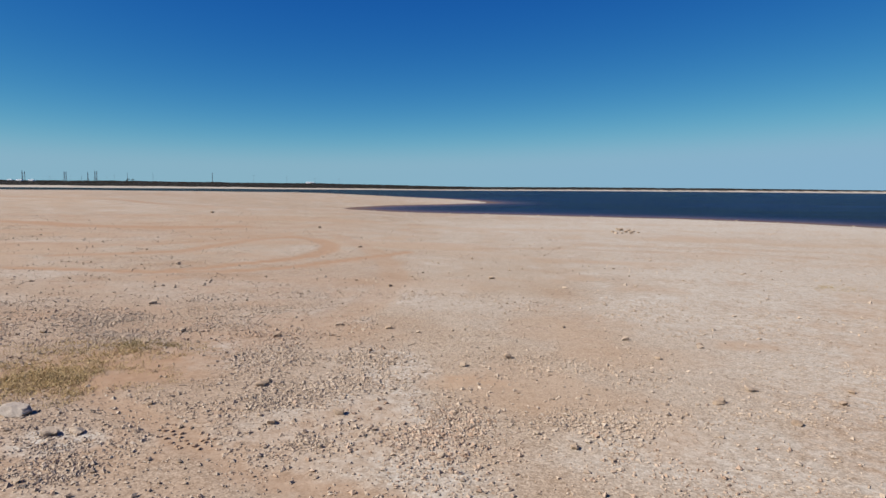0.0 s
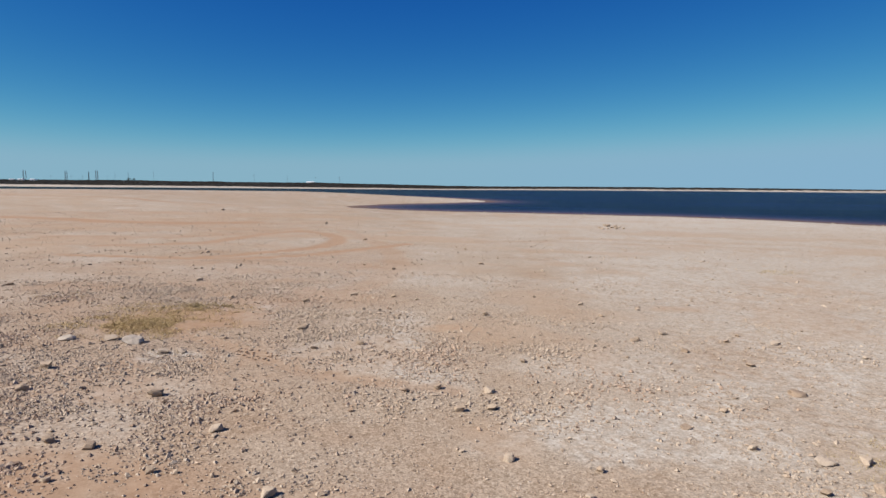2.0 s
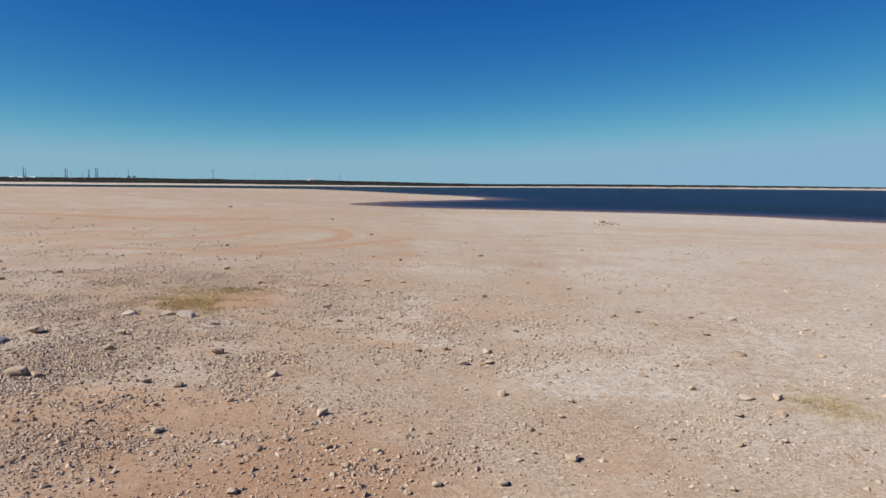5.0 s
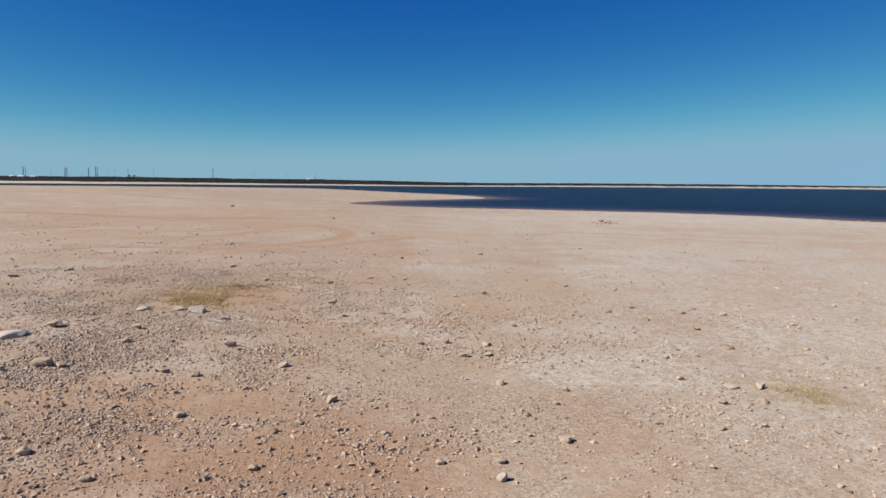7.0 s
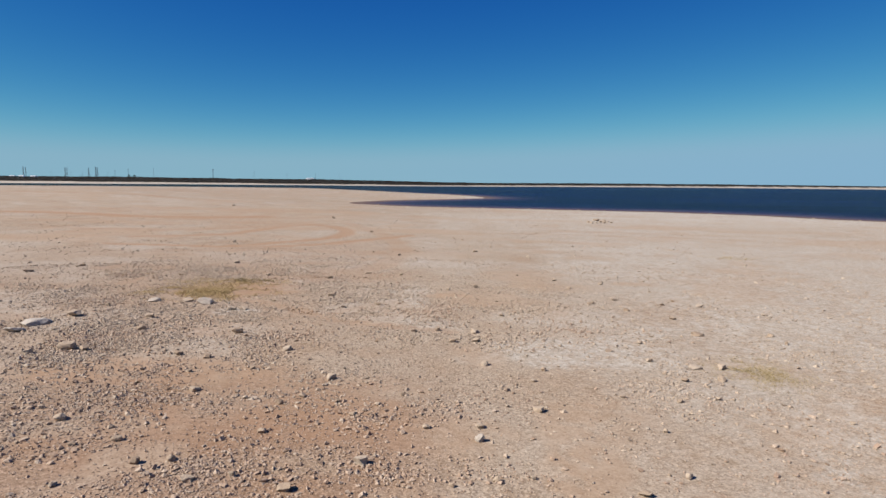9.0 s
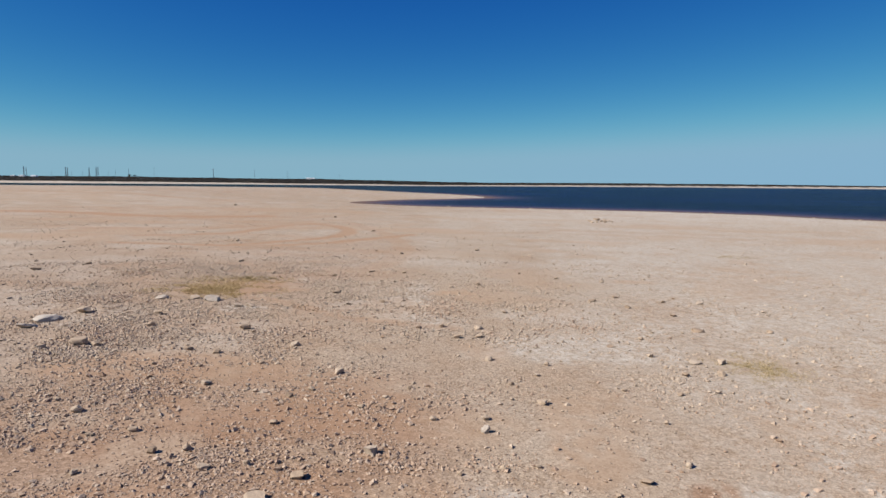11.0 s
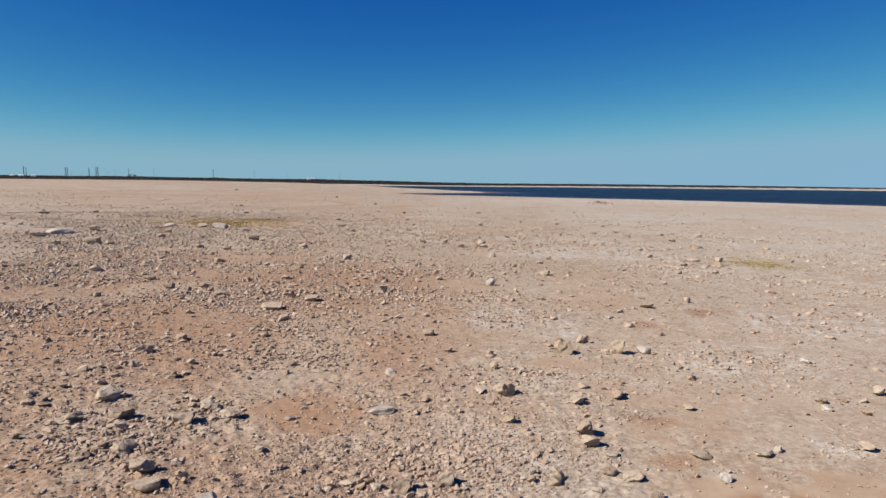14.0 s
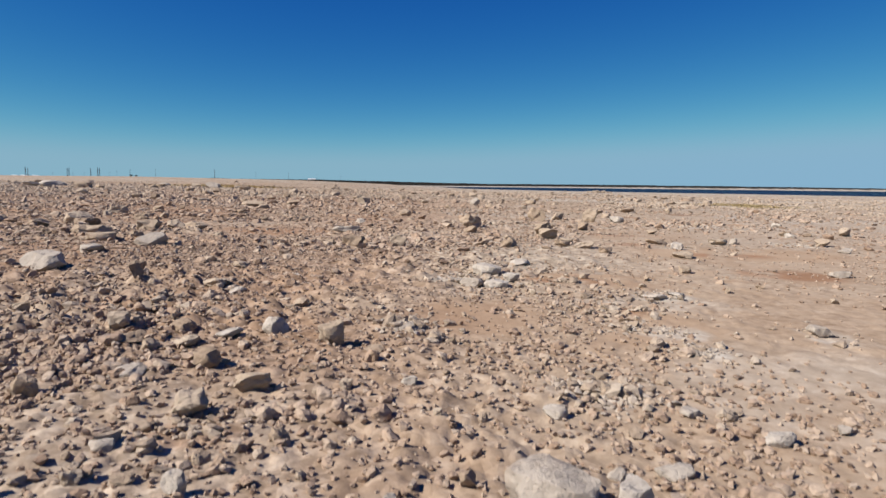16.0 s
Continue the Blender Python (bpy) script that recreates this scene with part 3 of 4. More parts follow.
# ---- stones ----
def rock_template(seed, detail, cuts=9, rough=0.10):
    """A broken piece of limestone, 1 wide, 1 deep and 1 high round its middle: a ball cut by planes, then roughened."""
    rng = random.Random(seed)
    bm = bmesh.new()
    bmesh.ops.create_icosphere(bm, subdivisions=detail, radius=0.62)
    planes = []
    for _ in range(cuts):
        n = Vector((rng.gauss(0, 1), rng.gauss(0, 1), rng.gauss(0, 0.8))).normalized()
        planes.append((n, rng.uniform(0.27, 0.46)))
    planes.append((Vector((rng.uniform(-0.25, 0.25), rng.uniform(-0.25, 0.25), 1)).normalized(), rng.uniform(0.3, 0.45)))
    off = Vector((seed * 7.3, seed * 3.1, 0))
    for v in bm.verts:
        for n, d in planes:
            over = v.co.dot(n) - d
            if over > 0:
                v.co -= n * over * 0.94
        v.co += v.co.normalized() * rough * (noise.noise(v.co * 2.4 + off) + 0.45 * noise.noise(v.co * 5.0 + off) + 0.2 * noise.noise(v.co * 11.0 + off))
    for axis in range(3):
        low, high = min(v.co[axis] for v in bm.verts), max(v.co[axis] for v in bm.verts)
        for v in bm.verts:
            v.co[axis] = (v.co[axis] - (low + high) / 2) / (high - low)
    for f in bm.faces:
        f.smooth = detail > 2
    me = bpy.data.meshes.new("rock")
    bm.to_mesh(me)
    bm.free()
    if detail > 2:
        me.set_sharp_from_angle(angle=radians(24))
    return me


def arrays_of(me):
    v = np.empty(len(me.vertices) * 3)
    me.vertices.foreach_get("co", v)
    f = np.array([tuple(p.vertices) for p in me.polygons])
    return v.reshape(-1, 3), f


ROCK_MESHES = []
for s in range(24):
    rock_me = rock_template(s + 1, 4 if s < 12 else 3, 10, 0.12)
    rock_me.materials.append(M_ROCK)
    ROCK_MESHES.append(rock_me)

PALE_MESHES = []
for s in range(6):
    rock_me = rock_template(s + 51, 4, 7, 0.07)
    rock_me.materials.append(M_PALE_ROCK)
    PALE_MESHES.append(rock_me)

# rocks that lie apart: x, y, width, height over width
ROCKS_A = [(0.579, -3.339, 0.012, 0.49), (0.646, -3.335, 0.016, 0.28), (0.612, -3.334, 0.016, 0.56), (0.873, -3.326, 0.013, 0.95), (0.758, -3.315, 0.009, 0.76), (0.679, -3.292, 0.014, 0.65), (0.727, -3.256, 0.017, 0.7), (0.851, -3.212, 0.009, 0.66), (0.635, -3.205, 0.033, 0.73), (1.122, -3.183, 0.011, 0.55), (0.475, -3.178, 0.024, 0.79), (0.735, -3.153, 0.009, 0.62), (0.672, -3.145, 0.036, 0.47), (0.759, -3.129, 0.014, 0.87), (0.711, -3.092, 0.011, 0.67), (0.603, -3.082, 0.028, 0.79), (0.859, -3.081, 0.009, 0.57), (0.514, -3.025, 0.022, 0.67), (0.773, -3.008, 0.025, 0.28), (0.547, -3.006, 0.034, 0.31), (0.478, -3.005, 0.039, 0.28), (0.72, -2.993, 0.031, 0.95), (0.348, -2.972, 0.018, 0.81), (0.845, -2.956, 0.022, 0.45)]
ROCKS_B = [(0.43, -2.932, 0.028, 0.78), (0.513, -2.929, 0.031, 0.64), (0.569, -2.857, 0.011, 0.53), (0.233, -2.835, 0.024, 0.64), (1.533, -2.673, 0.017, 0.66), (0.452, -2.658, 0.042, 0.37), (0.323, -2.609, 0.026, 0.54), (1.385, -2.593, 0.013, 0.9), (0.275, -2.582, 0.036, 0.84), (1.237, -2.56, 0.018, 0.48), (1.471, -2.545, 0.02, 0.38), (1.271, -2.476, 0.016, 0.54), (0.413, -2.393, 0.042, 0.37), (1.396, -2.358, 0.03, 0.63), (1.5, -2.07, 0.058, 0.34), (-0.11, -2.011, 0.08, 0.4), (1.31, -2.01, 0.045, 0.42), (0.6, -2, 0.068, 0.59), (0.533, -1.977, 0.026, 0.61), (-0.036, -1.956, 0.033, 0.66), (0.72, -1.95, 0.053, 0.85), (0.44, -1.95, 0.055, 0.34), (1.04, -1.94, 0.047, 0.51), (0.97, -1.93, 0.035, 0.59)]
ROCKS_C = [(1.055, -1.914, 0.033, 0.81), (-0.17, -1.91, 0.072, 0.51), (1.27, -1.9, 0.064, 0.34), (0.979, -1.884, 0.025, 0.84), (1.473, -1.88, 0.014, 0.95), (1.21, -1.87, 0.049, 0.42), (-0.09, -1.86, 0.036, 0.59), (-0.4, -1.82, 0.051, 0.42), (-0.29, -1.78, 0.086, 0.42), (0.127, -1.754, 0.03, 0.49), (1.25, -1.747, 0.045, 0.28), (1.54, -1.74, 0.07, 0.3), (1.06, -1.74, 0.035, 0.42), (1.75, -1.72, 0.062, 0.34), (1.2, -1.678, 0.064, 0.56), (2.14, -1.65, 0.055, 0.51), (1.2, -1.6, 0.07, 0.8), (-0.59, -1.55, 0.068, 0.42), (-0.2, -1.54, 0.087, 0.51), (-0.44, -1.51, 0.088, 0.42), (0.95, -1.5, 0.05, 0.59), (-0.06, -1.47, 0.076, 0.42), (-0.17, -1.38, 0.079, 0.51), (-0.59, -1.33, 0.106, 0.47)]
ROCKS_D = [(-0.89, -1.33, 0.054, 0.42), (1.67, -1.32, 0.056, 0.34), (1.24, -1.29, 0.057, 0.51), (1.251, -1.252, 0.045, 0.6), (1.42, -1.22, 0.058, 0.64), (0.96, -1.2, 0.075, 0.8), (2.27, -1.19, 0.054, 0.42), (1.433, -1.184, 0.046, 0.81), (2.371, -1.176, 0.027, 0.6), (1.853, -1.132, 0.024, 0.95), (1.31, -1.1, 0.042, 0.59), (2.59, -1.07, 0.062, 0.68), (-0.47, -1.05, 0.067, 0.51), (-0.7, -0.91, 0.043, 0.87), (0.95, -0.85, 0.04, 0.95), (-0.47, -0.84, 0.044, 0.64), (0.18, -0.83, 0.027, 0.71), (0, -0.82, 0.036, 0.66), (2.07, -0.78, 0.034, 0.68), (0.69, -0.72, 0.032, 0.57), (-0.76, -0.69, 0.095, 0.47), (0.16, -0.66, 0.047, 0.48), (-1.32, -0.56, 0.034, 0.76), (1.331, -0.54, 0.092, 0.85)]
ROCKS_E = [(1.618, -0.52, 0.082, 1), (-0.68, -0.45, 0.059, 0.51), (-0.28, -0.33, 0.047, 0.49), (1.487, -0.29, 0.075, 0.6), (0.63, -0.21, 0.07, 0.51), (-0.66, -0.19, 0.038, 0.59), (-0.27, 0.05, 0.075, 0.42), (3.2, 0.09, 0.029, 0.87), (1.87, 0.11, 0.062, 0.51), (-0.43, 0.37, 0.14, 0.3), (1.92, 0.49, 0.053, 0.51), (-1.75, 0.65, 0.054, 0.67), (-0.23, 0.66, 0.095, 0.42), (2.17, 0.68, 0.096, 0.34), (0.88, 0.75, 0.042, 0.71), (-0.91, 0.76, 0.097, 0.34), (1.19, 0.83, 0.049, 0.95), (-0.63, 0.83, 0.046, 0.95), (1.45, 0.87, 0.04, 0.81), (2.56, 0.94, 0.059, 0.77), (-1.37, 0.97, 0.068, 0.74), (-1.14, 1.03, 0.069, 0.61), (0.23, 1.05, 0.095, 0.68), (-1.98, 1.25, 0.062, 0.45)]
ROCKS_F = [(-1.7, 1.35, 0.083, 0.51), (-0.64, 1.56, 0.074, 0.52), (-2.36, 1.71, 0.089, 0.68), (0.68, 1.71, 0.069, 0.51), (2.68, 1.73, 0.04, 0.95), (1.13, 1.74, 0.079, 0.59), (0.04, 1.92, 0.072, 0.59), (-2.68, 1.96, 0.062, 0.59), (4.44, 2.02, 0.042, 0.75), (1.68, 2.14, 0.107, 0.42), (0.23, 2.18, 0.064, 0.51), (-0.66, 2.18, 0.072, 0.66), (1.41, 2.23, 0.04, 0.7), (-0.15, 2.24, 0.053, 0.64), (-1.01, 2.28, 0.054, 0.64), (-0.5, 2.36, 0.066, 0.59), (0.44, 2.45, 0.058, 0.68), (3.08, 2.46, 0.055, 0.71), (-1.55, 2.46, 0.104, 0.45), (3.49, 2.55, 0.059, 0.59), (2.56, 2.55, 0.059, 0.59), (1.45, 2.67, 0.059, 0.56), (-0.33, 2.9, 0.114, 0.51), (1.76, 2.97, 0.074, 0.42)]
ROCKS_G = [(-1.83, 3.02, 0.055, 0.67), (-2.34, 3.05, 0.04, 0.95), (3.38, 3.09, 0.075, 0.59), (3.79, 3.15, 0.098, 0.51), (-1.22, 3.18, 0.057, 0.94), (1.92, 3.34, 0.059, 0.76), (1.28, 3.49, 0.092, 0.59), (-1.84, 3.53, 0.092, 0.51), (-3.88, 3.55, 0.119, 0.46), (3.68, 3.57, 0.15, 0.22), (3.98, 3.57, 0.116, 0.51), (-2.2, 3.62, 0.105, 0.51), (-3.34, 3.72, 0.107, 0.59), (-3.56, 3.76, 0.203, 0.51), (3.23, 3.78, 0.09, 0.5), (-1.04, 3.9, 0.11, 0.51), (2.86, 4.18, 0.087, 0.3), (0.94, 4.46, 0.093, 0.59), (1.24, 4.53, 0.107, 0.51), (3.37, 4.58, 0.068, 0.59), (5.32, 4.65, 0.052, 0.95), (-1.88, 4.66, 0.15, 0.51), (-3.17, 4.74, 0.11, 0.59), (0.42, 4.93, 0.071, 0.59)]
ROCKS_H = [(1.25, 4.97, 0.114, 0.51), (0.74, 5.07, 0.086, 0.59), (4.34, 5.08, 0.173, 0.28), (5.36, 5.09, 0.087, 0.51), (-4.45, 5.4, 0.224, 0.42), (-3.38, 5.41, 0.12, 0.59), (1.95, 5.78, 0.051, 0.59), (0.66, 5.81, 0.059, 0.68), (-0.27, 5.92, 0.052, 0.76), (1.71, 6, 0.071, 0.68), (4.36, 6.07, 0.114, 0.34), (-2.44, 6.07, 0.134, 0.42), (-2.27, 6.11, 0.135, 0.34), (-4.37, 6.11, 0.076, 0.73), (1.45, 6.27, 0.056, 0.59), (-0.77, 6.36, 0.085, 0.51), (5.99, 6.48, 0.108, 0.36), (-3.31, 6.54, 0.154, 0.42), (3.81, 6.6, 0.09, 0.59), (-0.24, 6.6, 0.099, 0.51), (-1.99, 6.76, 0.072, 0.42), (3.31, 7.07, 0.086, 0.51), (5.19, 7.07, 0.147, 0.28), (3.36, 7.12, 0.082, 0.59)]
ROCKS_I = [(4.57, 7.15, 0.077, 0.51), (-1.14, 7.31, 0.112, 0.51), (-1.12, 7.41, 0.112, 0.51), (3.85, 7.52, 0.128, 0.34), (4.9, 7.52, 0.07, 0.51), (0.9, 8.14, 0.089, 0.51), (0.12, 8.41, 0.053, 0.68), (1.45, 8.53, 0.104, 0.68), (3.27, 8.6, 0.073, 0.59), (-0.22, 8.74, 0.069, 0.51), (4.03, 9.19, 0.088, 0.51), (-4.59, 9.27, 0.089, 0.51), (4.07, 9.31, 0.089, 0.51), (-7.79, 9.34, 0.2, 0.34), (-1.53, 9.35, 0.105, 0.68), (-2.87, 9.49, 0.107, 0.42), (3.15, 9.53, 0.107, 0.51), (0.33, 9.71, 0.063, 0.59), (5.11, 9.79, 0.063, 0.51), (-0.1, 9.93, 0.096, 0.51), (-0.84, 10.13, 0.131, 0.34), (2.46, 10.26, 0.058, 0.59), (4.69, 10.29, 0.067, 0.59), (-7.29, 10.41, 0.121, 0.51)]
ROCKS_J = [(-4.15, 11.39, 0.13, 0.51), (-0.43, 13.88, 0.105, 0.51), (3.23, 14.08, 0.095, 0.51), (1.79, 15.4, 0.157, 0.42), (-6.05, 16.75, 0.129, 0.59), (1.52, 19.44, 0.101, 0.59), (-2.2, 22.33, 0.156, 0.51), (-5.35, 30.94, 0.164, 0.59), (-14.73, 42, 0.225, 0.59)]
SLABS_A = [(0.82, -3.355, 0.017, 0.88), (0.975, -3.352, 0.028, 0.82), (0.925, -3.347, 0.058, 0.6), (0.683, -3.343, 0.017, 0.92), (0.98, -3.299, 0.015, 0.53), (1.024, -3.295, 0.031, 0.37), (0.602, -3.282, 0.021, 0.45), (1.128, -3.241, 0.029, 0.34), (1.197, -3.216, 0.016, 0.38), (1.077, -3.186, 0.021, 0.37), (0.957, -3.185, 0.021, 0.57), (0.534, -3.112, 0.036, 0.26), (0.821, -3.107, 0.017, 0.52), (0.59, -2.976, 0.035, 0.23), (0.638, -2.938, 0.037, 0.68), (0.807, -2.916, 0.025, 0.52), (1.373, -2.887, 0.033, 0.45), (0.497, -2.675, 0.033, 0.36), (1.224, -2.655, 0.042, 0.2), (1.275, -2.627, 0.031, 0.24), (0.955, -2.573, 0.045, 0.42), (0.909, -2.549, 0.046, 0.42), (0.888, -2.528, 0.024, 0.4), (0.989, -2.512, 0.029, 0.5)]
SLABS_B = [(0.554, -2.496, 0.029, 0.26), (0.04, -2.487, 0.088, 0.47), (0.945, -2.442, 0.056, 0.41), (1.743, -2.36, 0.053, 0.29), (1.032, -2.283, 0.056, 0.29), (0.009, -2.268, 0.079, 0.27), (0.08, -2.11, 0.087, 0.42), (1.552, -1.896, 0.039, 0.58), (2.087, -1.847, 0.05, 0.32), (1.819, -1.691, 0.025, 0.95), (0.48, -1.4, 0.103, 0.24), (2.236, -1.281, 0.037, 0.51), (0.47, -0.93, 0.055, 0.37), (2.54, -0.62, 0.057, 0.39), (1.76, -0.5, 0.075, 0.55), (1.11, 1.48, 0.083, 0.78), (-4.67, 4.49, 0.244, 0.2), (-4.66, 4.89, 0.349, 0.24), (-2.99, 6.45, 0.258, 0.34), (-3.05, 6.47, 0.177, 0.34), (-3.84, 6.51, 0.216, 0.3)]
ROCK_ROWS = [ROCKS_A, ROCKS_B, ROCKS_C, ROCKS_D, ROCKS_E, ROCKS_F, ROCKS_G, ROCKS_H, ROCKS_I, ROCKS_J]
SLAB_ROWS = [SLABS_A, SLABS_B]
RING = [(9.39, 32.83, 0.204, 0.7), (9.37, 32.02, 0.227, 0.7), (10.2, 34.76, 0.247, 0.8), (10.26, 34.33, 0.275, 0.8), (9.67, 32.09, 0.199, 0.7), (10.14, 33.01, 0.234, 0.7), (10.72, 34.42, 0.214, 0.7), (10.16, 32.23, 0.286, 0.8), (10.73, 33.56, 0.209, 0.6), (10.7, 32.71, 0.174, 0.7)]


rock_rng = random.Random(4)


def place_rock(x, y, width, ratio, label, group, meshes=None):
    ob = new("rock", rock_rng.choice(meshes or (ROCK_MESHES[:12] if y < 0 else ROCK_MESHES[12:])))
    z = float(land(np.array([x]), np.array([y]))[0][0])
    high = width * ratio
    deep = width * rock_rng.uniform(0.7, 1.0)
    # its foot is bedded in the soil
    ob.matrix_world = Matrix.Translation((x, y, z + 0.36 * high)) @ Matrix.Rotation(rock_rng.uniform(-0.5, 0.5) + rock_rng.choice((0, math.pi)), 4, "Z") \
        @ Matrix.Diagonal((width, deep, high * 1.15, 1)) @ Euler((rock_rng.uniform(-0.12, 0.12), rock_rng.uniform(-0.12, 0.12), rock_rng.uniform(0, 0.6))).to_matrix().to_4x4()
    return tagged(ob, label, "rock", group)


for x, y, width, ratio in [r for rows in ROCK_ROWS for r in rows]:
    if width > 0.15:
        text = "large pale limestone slab bedded in the gravel" if ratio < 0.4 else "large pale limestone rock lying on the lakebed"
    elif ratio < 0.4:
        text = "flat pale limestone piece bedded in the gravel"
    elif width > 0.06:
        text = "fist-sized angular pale limestone rock on the gravel"
    else:
        text = "small angular pale limestone stone on the gravel"
    place_rock(x, y, width, ratio, text, "loose rocks on the lakebed")
for x, y, width, ratio in [r for rows in SLAB_ROWS for r in rows]:
    text = "flat whitish caliche slab half bedded in the gravel" if ratio < 0.3 else "whitish caliche block with a smooth worn top, half bedded in gravel"
    place_rock(x, y, width, ratio, text, "loose rocks on the lakebed", PALE_MESHES)
for x, y, width, ratio in RING:
    place_rock(x, y, width * 0.9, ratio * 0.8, "pale limestone rock of a campfire ring near the water", "rocks of the fire ring")


def scatter(count, r0, r1, half, s0, s1, power, seed, templates, zones=None, flat=(0.34, 0.62), stone=None):
    """Loose gravel over a fan of ground; few stones where the sand is bare. One joined mesh."""
    rng = np.random.default_rng(seed)
    n = count * 4
    r = (r0 ** 1.4 + rng.uniform(0, 1, n) * (r1 ** 1.4 - r0 ** 1.4)) ** (1 / 1.4)
    a = rng.uniform(-half, half, n)
    x, y = 0.85 + r * np.sin(a), -3.8 + r * np.cos(a)
    if half > 3:      # thin out what lies in the fan that the other scatters fill
        x, y = x[np.abs(a) > 0.7], y[np.abs(a) > 0.7]
        n = len(x)
    if zones is not None:
        pick = rng.integers(0, len(zones), n)
        spot = np.array(zones)[pick]
        a, r = rng.uniform(0, 2 * np.pi, n), np.minimum(np.abs(rng.normal(0, 0.72, n)), 2.0)
        x, y = spot[:, 0] + spot[:, 2] * r * np.cos(a), spot[:, 1] + spot[:, 3] * r * np.sin(a)
    z, sand, pale, _, wet, _ = land(x, y)
    clump = fractal(x, y, 0.7, 91, 3)
    bearing = 0.1 - (x - 0.85) / np.maximum(np.abs(y + 4.4), 0.8)
    west = step(bearing, -0.28, 0.16) if r1 < 3.3 else step(bearing, -0.35, 0.4)
    keep = (0.19 + 0.81 * step(clump, 0.38, 0.64)) * (1 - 0.86 * sand) * (0.2 + 0.68 * west + 0.12 * pale if r1 < 3.3 else 0.32 + 0.55 * west + 0.25 * pale)
    ok = (rng.uniform(0, 1, n) < keep) & (wet < 0.1) & (z > WATER_Z + 0.02)
    x, y, z = x[ok][:count], y[ok][:count], z[ok][:count]
    n = len(x)
    size = s0 * (1 - rng.uniform(0, 1, n) * (1 - (s0 / s1) ** power)) ** (-1 / power)
    vs, fs, base = [], [], 0
    which = rng.integers(0, len(templates), n)
    for k, (tv, tf) in enumerate(templates):
        sel = np.nonzero(which == k)[0]
        m = len(sel)
        if not m:
            continue
        turn, lean = rng.uniform(0, 2 * np.pi, m), rng.uniform(-0.5, 0.5, m)
        sx, sy, sz = size[sel] * rng.uniform(0.85, 1.25, m), size[sel] * rng.uniform(0.7, 1.0, m), size[sel] * rng.uniform(*flat, m)
        p = tv[None] * np.stack([sx, sy, sz], -1)[:, None]
        px, pz = p[..., 0] * np.cos(lean)[:, None] - p[..., 2] * np.sin(lean)[:, None], p[..., 0] * np.sin(lean)[:, None] + p[..., 2] * np.cos(lean)[:, None]
        qx = px * np.cos(turn)[:, None] - p[..., 1] * np.sin(turn)[:, None]
        qy = px * np.sin(turn)[:, None] + p[..., 1] * np.cos(turn)[:, None]
        out = np.stack([qx + x[sel, None], qy + y[sel, None], pz + z[sel, None] + 0.2 * sz[:, None]], -1)
        vs.append(out.reshape(-1, 3))
        fs.append((tf[None] + base + (np.arange(m) * len(tv))[:, None, None]).reshape(-1, 3))
        base += m * len(tv)
    me = mesh_from_arrays("gravel", np.concatenate(vs), np.concatenate(fs), stone or M_GRAVEL)
    return tagged(new("gravel", me), "loose angular limestone gravel strewn over the lakebed", "gravel", kind="stuff")


def chip_template(seed):
    """A plain eight-sided chip, for stones that stay small to the eye."""
    rng = np.random.default_rng(seed)
    v = np.array([(0.5, 0, 0), (-0.5, 0, 0), (0, 0.5, 0), (0, -0.5, 0), (0, 0, 0.5), (0, 0, -0.5)]) + rng.uniform(-0.17, 0.17, (6, 3))
    f = np.array([(0, 2, 4), (2, 1, 4), (1, 3, 4), (3, 0, 4), (2, 0, 5), (1, 2, 5), (3, 1, 5), (0, 3, 5)])
    return v, f


T_FINE = [arrays_of(rock_template(100 + s, 2, 8, 0.16)) for s in range(12)]
T_MID = [arrays_of(rock_template(130 + s, 1, 5, 0.25)) for s in range(16)]
T_CHIP = [chip_template(160 + s) for s in range(24)]
HALF = radians(46)
scatter(560, 0.34, 2.6, HALF, 0.012, 0.030, 2.8, 1, T_FINE, None, (0.42, 0.75))
scatter(2200, 0.30, 3.2, HALF, 0.005, 0.013, 2.6, 6, T_FINE, None, (0.5, 0.9))
scatter(8000, 0.28, 2.8, HALF, 0.005, 0.012, 2.6, 2, T_MID, None, (0.42, 0.75))
scatter(3600, 0.27, 0.85, HALF, 0.004, 0.010, 2.0, 13, T_MID, None, (0.6, 1.0))
scatter(20000, 0.28, 2.2, HALF, 0.0035, 0.008, 2.0, 12, T_CHIP, None, (0.6, 1.0))
scatter(3600, 2.4, 7.0, HALF, 0.014, 0.06, 2.3, 3, T_MID, None, (0.34, 0.6))
scatter(34000, 2.0, 7.5, HALF, 0.008, 0.022, 2.6, 7, T_CHIP)
scatter(36000, 6.0, 17.0, radians(42), 0.014, 0.065, 2.6, 4, T_CHIP, None, (0.38, 0.7), M_GREY_GRAVEL)
# heaps of coarser rubble: x, y, half width, half depth
HEAPS = [(0.44, -3.0, 0.16, 0.12), (0.50, -3.14, 0.14, 0.1), (0.58, -3.08, 0.1, 0.08), (0.43, -2.85, 0.2, 0.15), (0.15, -2.55, 0.3, 0.25), (0.72, -3.2, 0.12, 0.07)]
PILES = [(-0.5, -1.77, 0.3, 0.25), (-0.3, -1.72, 0.2, 0.15), (-0.78, -0.6, 0.5, 0.35), (-0.2, -1.4, 0.25, 0.2), (0.65, -2.0, 0.25, 0.15), (0.75, -1.77, 0.25, 0.15),
         (0.1, -0.7, 0.6, 0.3), (-1.3, -0.4, 0.7, 0.4), (-0.6, 0.3, 0.7, 0.5), (-0.2, -0.2, 0.6, 0.4), (-1.3, 0.7, 0.7, 0.5), (1.3, 0.2, 0.4, 0.3),
         (2.3, -0.6, 0.5, 0.3), (2.9, 0.1, 0.6, 0.4), (-1.9, 1.2, 0.8, 0.6)]
